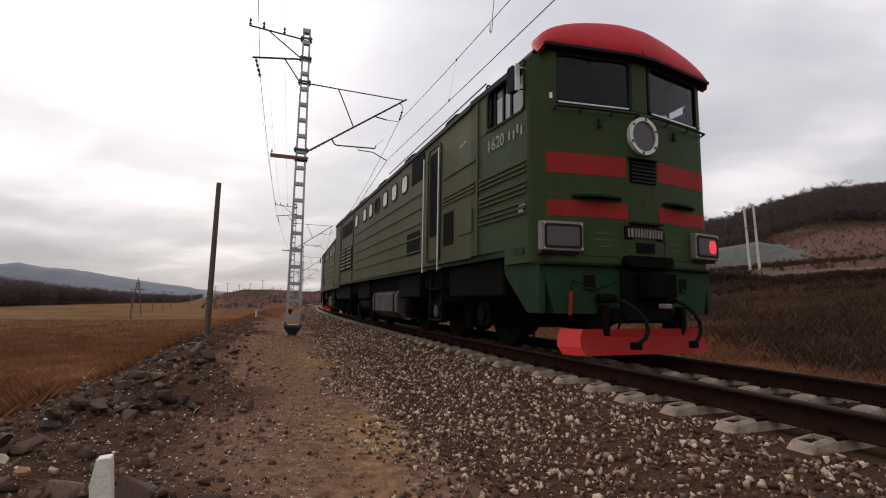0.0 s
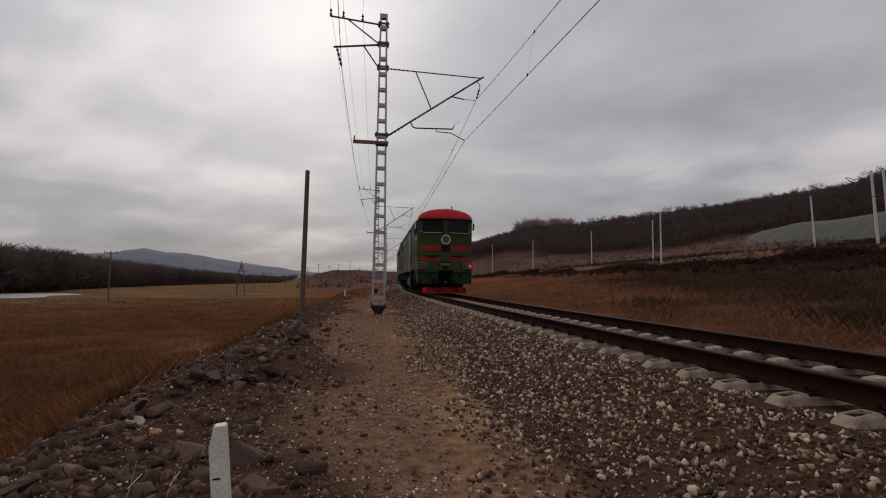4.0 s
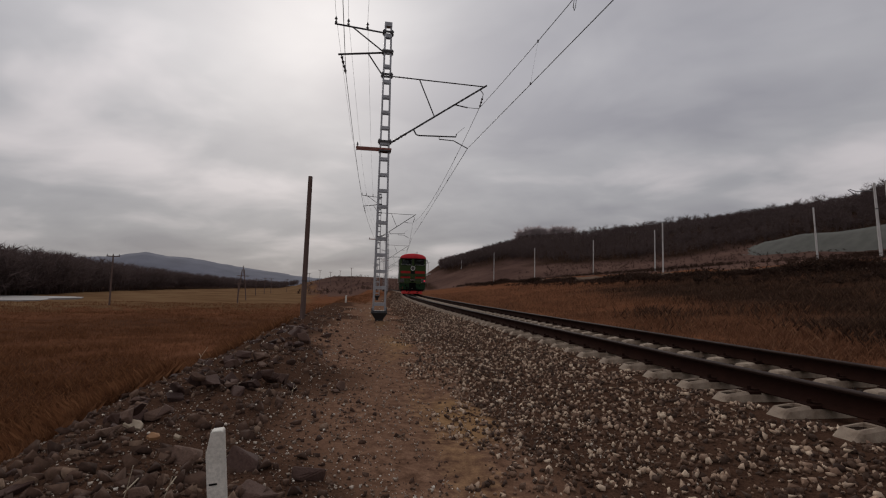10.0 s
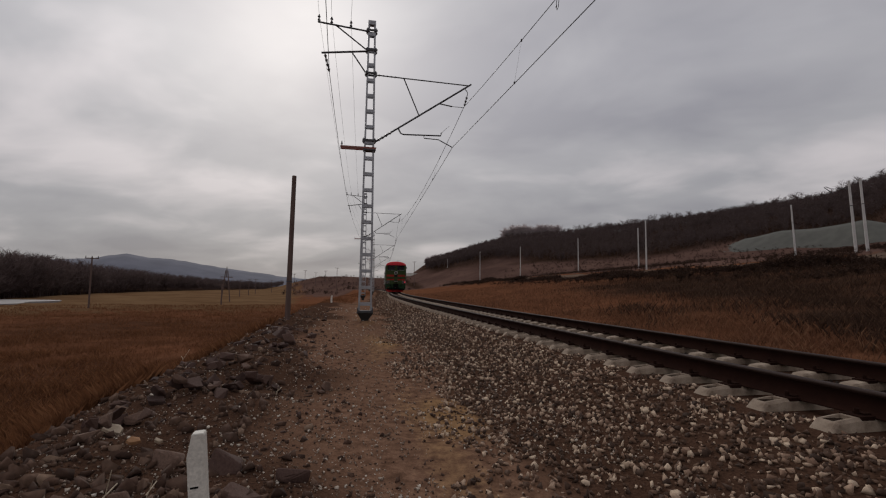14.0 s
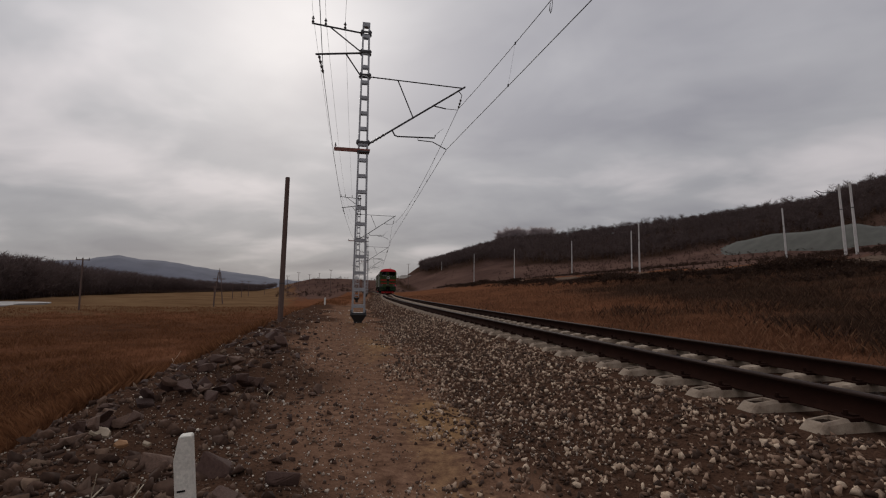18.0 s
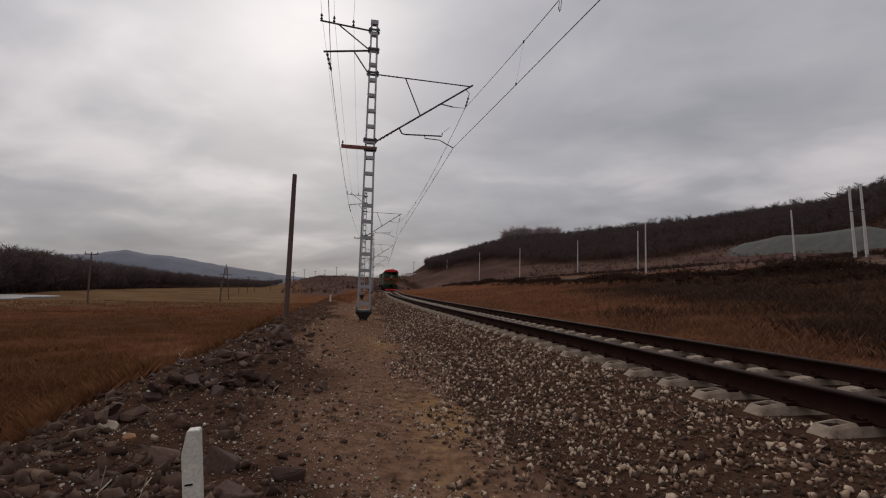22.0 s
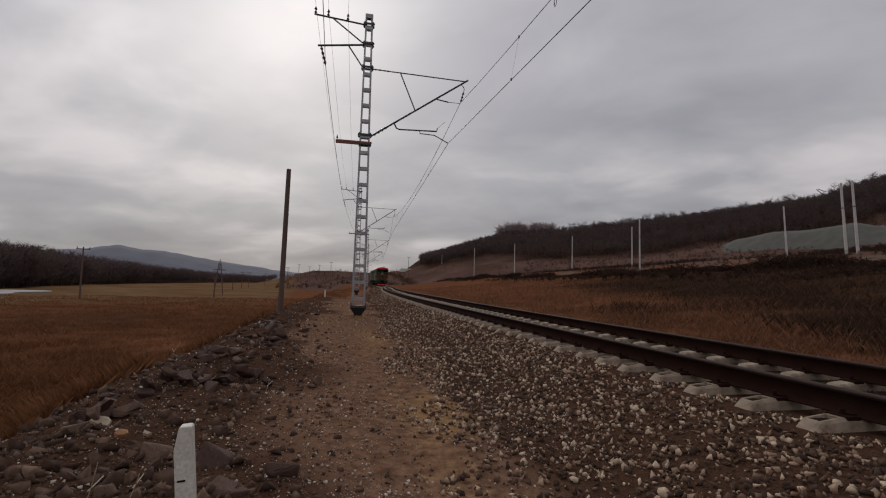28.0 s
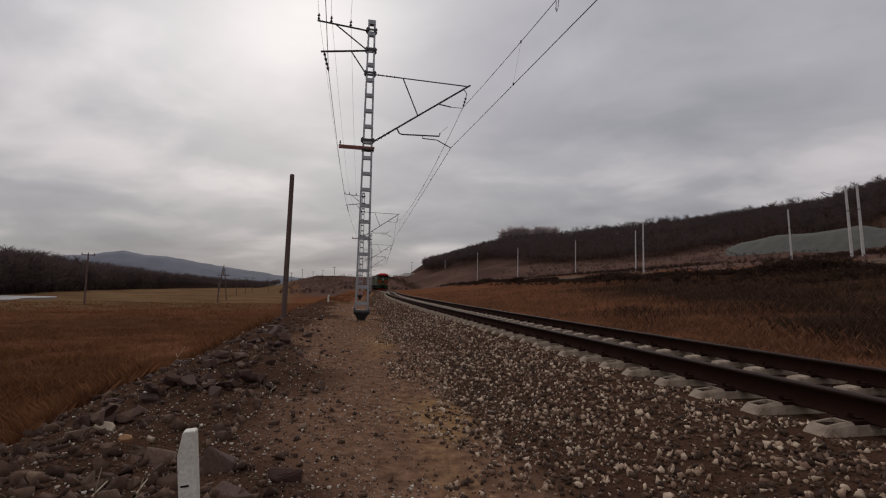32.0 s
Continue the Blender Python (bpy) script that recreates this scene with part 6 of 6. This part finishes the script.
def build_chips():
    r = np.random.default_rng(13)
    n = 30000
    d = 2.1 * (14.0 ** r.uniform(0, 1, n))
    az = np.where(r.uniform(0, 1, n) < 0.93, r.uniform(-64, 32, n), r.uniform(-180, 180, n))
    x, y = d * np.sin(np.radians(az)), d * np.cos(np.radians(az))
    u, l = to_track(x, y)
    m = (l > -7.0) & (l < -2.4) & (value_noise(x * 1.2, y * 1.2, 61) + 0.35 * value_noise(x * 5, y * 5, 62) > 0.43)
    stones("stone_chips", "small pale stone chips strewn over the path", x[m], y[m], (0.012 + 0.028 * r.uniform(0, 1, n) ** 4)[m] * (0.75 + 0.08 * d[m]), ROCKS[:6], "chips", 0.2)
    n = 19500
    d = 1.9 * (11.0 ** r.uniform(0, 1, n))
    az = np.where(r.uniform(0, 1, n) < 0.87, r.uniform(-68, -8, n), r.uniform(-180, 180, n))
    x, y = d * np.sin(np.radians(az)), d * np.cos(np.radians(az))
    u, l = to_track(x, y)
    m = (l > -7.9) & (l < -2.9) & (r.uniform(0, 1, n) < 0.14 + 0.86 * np.clip((-4.1 - l + 1.6 * (value_noise(x * 0.6, y * 0.6, 15) - 0.5)) / 1.9, 0, 1))
    size = 0.018 + np.interp(l, (-5.4, -4.2), (0.17, 0.05)) * r.uniform(0, 1, n) ** 6 + 0.002 * d
    stones("earth_clods", "dark earth clods and broken stone on the bank", x[m], y[m], size[m], ROCKS, "clods", 0.05)


build_chips()


def build_rubble():
    """Larger single stones on the edge of the embankment."""
    r = random.Random(17)
    bank = tagged(empty("rubble_bank"), "broken rock piled along the edge of the embankment", "rubble", kind="structure")
    meshes = []
    for k in range(14):
        bm = bmesh.new()
        sx, sy, sz = r.uniform(0.42, 0.62), r.uniform(0.32, 0.45), r.uniform(0.2, 0.34)
        for p in range(11):
            d = Vector((r.gauss(0, 1), r.gauss(0, 1), r.gauss(0, 1))).normalized() * r.uniform(0.85, 1.12)
            bm.verts.new((d.x * sx, d.y * sy, d.z * sz))
        bmesh.ops.convex_hull(bm, input=bm.verts[:])
        for v in [v for v in bm.verts if not v.link_faces]:
            bm.verts.remove(v)
        bmesh.ops.dissolve_limit(bm, angle_limit=0.25, verts=bm.verts[:], edges=bm.edges[:])
        bmesh.ops.bevel(bm, geom=bm.edges[:], offset=0.022, segments=1, affect="EDGES")
        bmesh.ops.triangulate(bm, faces=bm.faces[:])
        bmesh.ops.subdivide_edges(bm, edges=[e for e in bm.edges if e.calc_length() > 0.2], cuts=1)
        for v in bm.verts:
            v.co += v.co.normalized() * 0.035 * noise.noise(v.co * 6 + Vector((k * 7, 0, 0)))
        me = bpy.data.meshes.new("stone")
        bm.to_mesh(me)
        bm.free()
        me.materials.append(M["rubble"])
        meshes.append(me)

    def put(x, y, size, k=None, turn=None, tip=0.0, dz=0.0):
        o = new("stone", meshes[r.randrange(14) if k is None else k])
        o.parent = bank
        o.matrix_local = pose(x, y, land_at(x, y) + size * 0.03 + dz, r.uniform(-14, 14) + tip, r.uniform(-14, 14), r.uniform(0, 360) if turn is None else turn) @ Matrix.Diagonal((size, size, size, 1))
        return o
    for k in range(190):
        u = -1.0 + 26 * r.random() ** 1.3
        l = -6.35 + r.gauss(0, 0.75)
        if not -8.2 < l < -4.7:
            continue
        p = on_track(u, l)
        if math.hypot(p.x, p.y) < 1.9 or (u < 3 and l < -6.6):
            continue
        put(p.x, p.y, 0.08 + 0.26 * r.random() ** 3.2 + (0.04 if l < -6.2 else 0))
    # heaps of larger broken rock along the edge
    for az, d, n, spread in ((-27.0, 11.6, 16, 0.55), (-29.5, 9.4, 14, 0.6), (-33.5, 7.2, 14, 0.55), (-38.0, 5.6, 12, 0.5), (-31.0, 6.0, 10, 0.45), (-43.0, 4.6, 10, 0.45)):
        c = polar(az, d)
        for k in range(n):
            q = (k / n) ** 0.6
            a = r.uniform(0, math.tau)
            put(c.x + math.cos(a) * q * spread, c.y + math.sin(a) * q * spread, r.uniform(0.10, 0.25) * (1.0 + 0.03 * d), dz=0.16 * (1 - q), tip=r.uniform(-40, 40))
    # single blocks that stand out
    for az, d, size, tip in ((-33.2, 3.55, 0.40, 0), (-38.5, 3.75, 0.34, 0), (-31.5, 3.0, 0.26, 0), (-34.0, 5.5, 0.30, 40), (-33.0, 5.7, 0.26, 25), (-27.2, 10.6, 0.55, 30), (-28.4, 10.9, 0.5, 10), (-28.0, 11.8, 0.5, 0), (-41.5, 9.2, 0.5, 0), (-44.0, 8.6, 0.42, 0)):
        p = polar(az, d)
        put(p.x, p.y, size, tip=tip)
    for az, d, s, mat, lab in ((-43.3, 4.55, 0.085, "paper", "pale yellowish flat stone lying on the bank"), (-41.6, 4.05, 0.045, "ochre", "small ochre stone lying on the bank"), (-39.6, 4.1, 0.028, "paper", "small pale stone chip on the bank")):
        p = polar(az, d)
        bm = bmesh.new()
        for k in range(6):
            a = k * math.tau / 6
            q = s * (1 + 0.7 * noise.noise(Vector((k * 1.7, s * 50, 0))))
            for zz, e in ((0.012, 0.92), (-0.012, 1.0)):
                bm.verts.new((q * e * math.cos(a), q * e * 0.62 * math.sin(a), zz + 0.02 * noise.noise(Vector((k * 2.3, 5, s)))))
        bmesh.ops.convex_hull(bm, input=bm.verts[:])
        o = tagged(part("stone_slab", bm, mat), lab, "stone")
        o.matrix_world = pose(p.x, p.y, p.z + 0.06, 34, 6, -az - 8)


build_rubble()


def stalks():
    r = random.Random(23)
    for az, d, h in ((-44.5, 2.9, 0.30), (-40.8, 2.95, 0.16), (-28.5, 5.3, 0.15), (-38.3, 8.3, 0.3)):
        p = polar(az, d)
        s = tagged(empty("dead_stalk", pose(p.x, p.y, p.z)), "pale broken dead plant stalk in the rubble", "plant", "dead stalks")
        a = r.uniform(0, math.tau)
        e = Vector((math.cos(a) * h * 0.6, math.sin(a) * h * 0.6, h))
        part("stem", pipe([(0, 0, -0.03), e * 0.45 + Vector((0.02, 0, 0.03)), e], 0.0022, 5), "stalk", s)
        part("twig", pipe([e * 0.5, e * 0.5 + Vector((0.08 * math.cos(a + 2), 0.08 * math.sin(a + 2), 0.04))], 0.003, 4), "stalk", s)


stalks()


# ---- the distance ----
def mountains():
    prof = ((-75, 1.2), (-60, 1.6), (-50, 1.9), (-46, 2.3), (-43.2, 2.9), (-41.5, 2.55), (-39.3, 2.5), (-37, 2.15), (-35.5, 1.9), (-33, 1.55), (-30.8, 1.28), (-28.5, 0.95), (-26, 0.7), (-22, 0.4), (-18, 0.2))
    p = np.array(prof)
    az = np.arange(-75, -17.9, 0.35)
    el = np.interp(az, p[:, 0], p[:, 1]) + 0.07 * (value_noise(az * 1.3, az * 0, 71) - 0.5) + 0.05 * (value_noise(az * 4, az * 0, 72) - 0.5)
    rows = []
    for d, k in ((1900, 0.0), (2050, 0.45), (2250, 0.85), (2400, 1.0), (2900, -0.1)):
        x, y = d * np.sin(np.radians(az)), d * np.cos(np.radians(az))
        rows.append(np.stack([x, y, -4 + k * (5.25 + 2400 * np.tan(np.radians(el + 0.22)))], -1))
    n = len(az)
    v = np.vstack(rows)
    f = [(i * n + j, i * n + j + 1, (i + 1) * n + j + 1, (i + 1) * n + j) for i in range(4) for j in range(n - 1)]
    tagged(part("mountain_backdrop", (v, f), "mountain", smooth=True), "far mountain ridge, painted blue-grey with haze", "mountain", kind="structure")


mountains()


def spoil_mound():
    az = np.arange(19.5, 46, 0.4)
    t = np.array(((19.5, 0.0), (20.4, 0.05), (21.4, 0.38), (23.0, 0.88), (25.5, 1.08), (29, 1.14), (32.2, 1.30), (33.8, 1.0), (36.5, 0.4), (39, 0.0), (46, 0.0)))
    k = np.interp(az, t[:, 0], t[:, 1]) * (1 + 0.08 * (value_noise(az * 0.5, az * 0, 81) - 0.5))
    foot = np.interp(az, (19, 22, 26.5, 31.5, 40), (238, 228, 218, 204, 190))
    rows = []
    for d, s in ((0, 0.0), (4, 0.36), (9, 0.8), (12.5, 1.0), (18, 0.97), (34, 0.0)):
        x, y = (foot + d) * np.sin(np.radians(az)), (foot + d) * np.cos(np.radians(az))
        base, low = land(x, y), land(foot * np.sin(np.radians(az)), foot * np.cos(np.radians(az)))
        rows.append(np.stack([x, y, np.maximum(low + 7.2 * s * k, base - 0.6 + s * k)], -1))
    n = len(az)
    f = [(i * n + j, i * n + j + 1, (i + 1) * n + j + 1, (i + 1) * n + j) for i in range(5) for j in range(n - 1)]
    tagged(part("spoil_mound", (np.vstack(rows), f), "heap", smooth=True), "long grey-green mound of crushed stone below the hill", "mound")


spoil_mound()


def far_slab():
    """A pale concrete slab beside the far end of the cutting."""
    p = polar(-13.15, 352)
    slab = empty("concrete_slab", pose(p.x, p.y, p.z, 0, 0, 10))
    part("face", prism([(-5.2, -0.6), (5.2, -0.6), (4.4, 1.5), (-3.6, 1.6), (-4.6, 1.1)], "y", -0.6, 0.6), "white", slab)
    part("coping", B((-3.7, 4.5, -0.7, 0.7, 1.5, 1.72)), "pole", slab)
    tagged(slab, "pale concrete slab at the far end of the cutting", "wall")


far_slab()


def pond():
    bm = bmesh.new()
    vs = []
    for k in range(28):
        a = k * math.tau / 28
        c = polar(-54.5, 142)
        e = 1 + 0.15 * math.sin(3 * a) + 0.1 * math.sin(5 * a + 1)
        p, q = 14.5 * math.cos(a) * e, 17 * math.sin(a) * e
        x, y = c.x + 0.58 * p - 0.814 * q, c.y + 0.814 * p + 0.58 * q
        vs.append(bm.verts.new((x, y, -2.72)))
    bm.faces.new(vs)
    r = bmesh.ops.extrude_face_region(bm, geom=bm.faces[:])
    for v in r["geom"]:
        if isinstance(v, bmesh.types.BMVert):
            v.co.z -= 0.6
    tagged(part("pond", bm, "pond"), "pale pond in the field", "pond", kind="structure")


pond()


# ---- what moves ----
RUN = ((0.0, 5.85), (1.0, 10.95), (2.0, 16.2), (3.0, 21.4), (4.0, 26.3), (7.0, 41.0), (9.0, 50.5), (11.0, 60.5), (14.0, 74.0), (17.0, 87.5), (19.0, 95.5), (20.0, 99.0), (22.0, 106.0), (25.0, 115.5), (28.0, 124.5), (30.0, 130.5), (32.0, 136.5))


def run_at(t):
    """Metres along the line of the near cab front: a smooth curve through RUN."""
    k = max(i for i in range(len(RUN) - 1) if RUN[i][0] <= t + 1e-9)
    (t0, a), (t1, b) = RUN[k], RUN[k + 1]

    def slope(i):
        i = min(max(i, 0), len(RUN) - 1)
        lo, hi = max(i - 1, 0), min(i + 1, len(RUN) - 1)
        return (RUN[hi][1] - RUN[lo][1]) / (RUN[hi][0] - RUN[lo][0])
    h = t1 - t0
    s = (t - t0) / h
    return a * (2 * s ** 3 - 3 * s ** 2 + 1) + h * slope(k) * (s ** 3 - 2 * s ** 2 + s) + b * (3 * s ** 2 - 2 * s ** 3) + h * slope(k + 1) * (s ** 3 - s ** 2)


def on_bogies(u_front, way, sway=0.0):
    """The pose of a section whose cab front is at u_front and whose body reaches in direction way along the line."""
    a, b = on_track(u_front + way * 4.35, 0, RAIL_Z), on_track(u_front + way * 12.15, 0, RAIL_Z)
    d = (b - a).normalized()
    p = a - d * 4.35
    return pose(p.x, p.y, p.z, 0, 0, math.degrees(math.atan2(-d.x, d.y))) @ pose(0, 5.5, 0, 0, 0, sway) @ pose(0, -5.5, 0)


def motions():
    times = [k * 0.5 for k in range(65)]
    walk(loco_near, [(t, on_bogies(run_at(t), 1, max(0.0, 2.2 * (1 - t / 1.5)))) for t in times])
    walk(loco_far, [(t, on_bogies(run_at(t) + 2 * LEN + 0.56, -1)) for t in times])
    fine = [k * 2 / 15 for k in range(241)]
    for section, way in ((loco_near, 1), (loco_far, -1)):
        for ws in [o for o in section.children if o.name.split(".")[0] == "wheelset"]:
            at = ws.location.copy()
            walk(ws, [(t, pose(at.x, at.y, at.z, -way * math.degrees((run_at(t) - RUN[0][1]) / 0.525))) for t in fine])


motions()
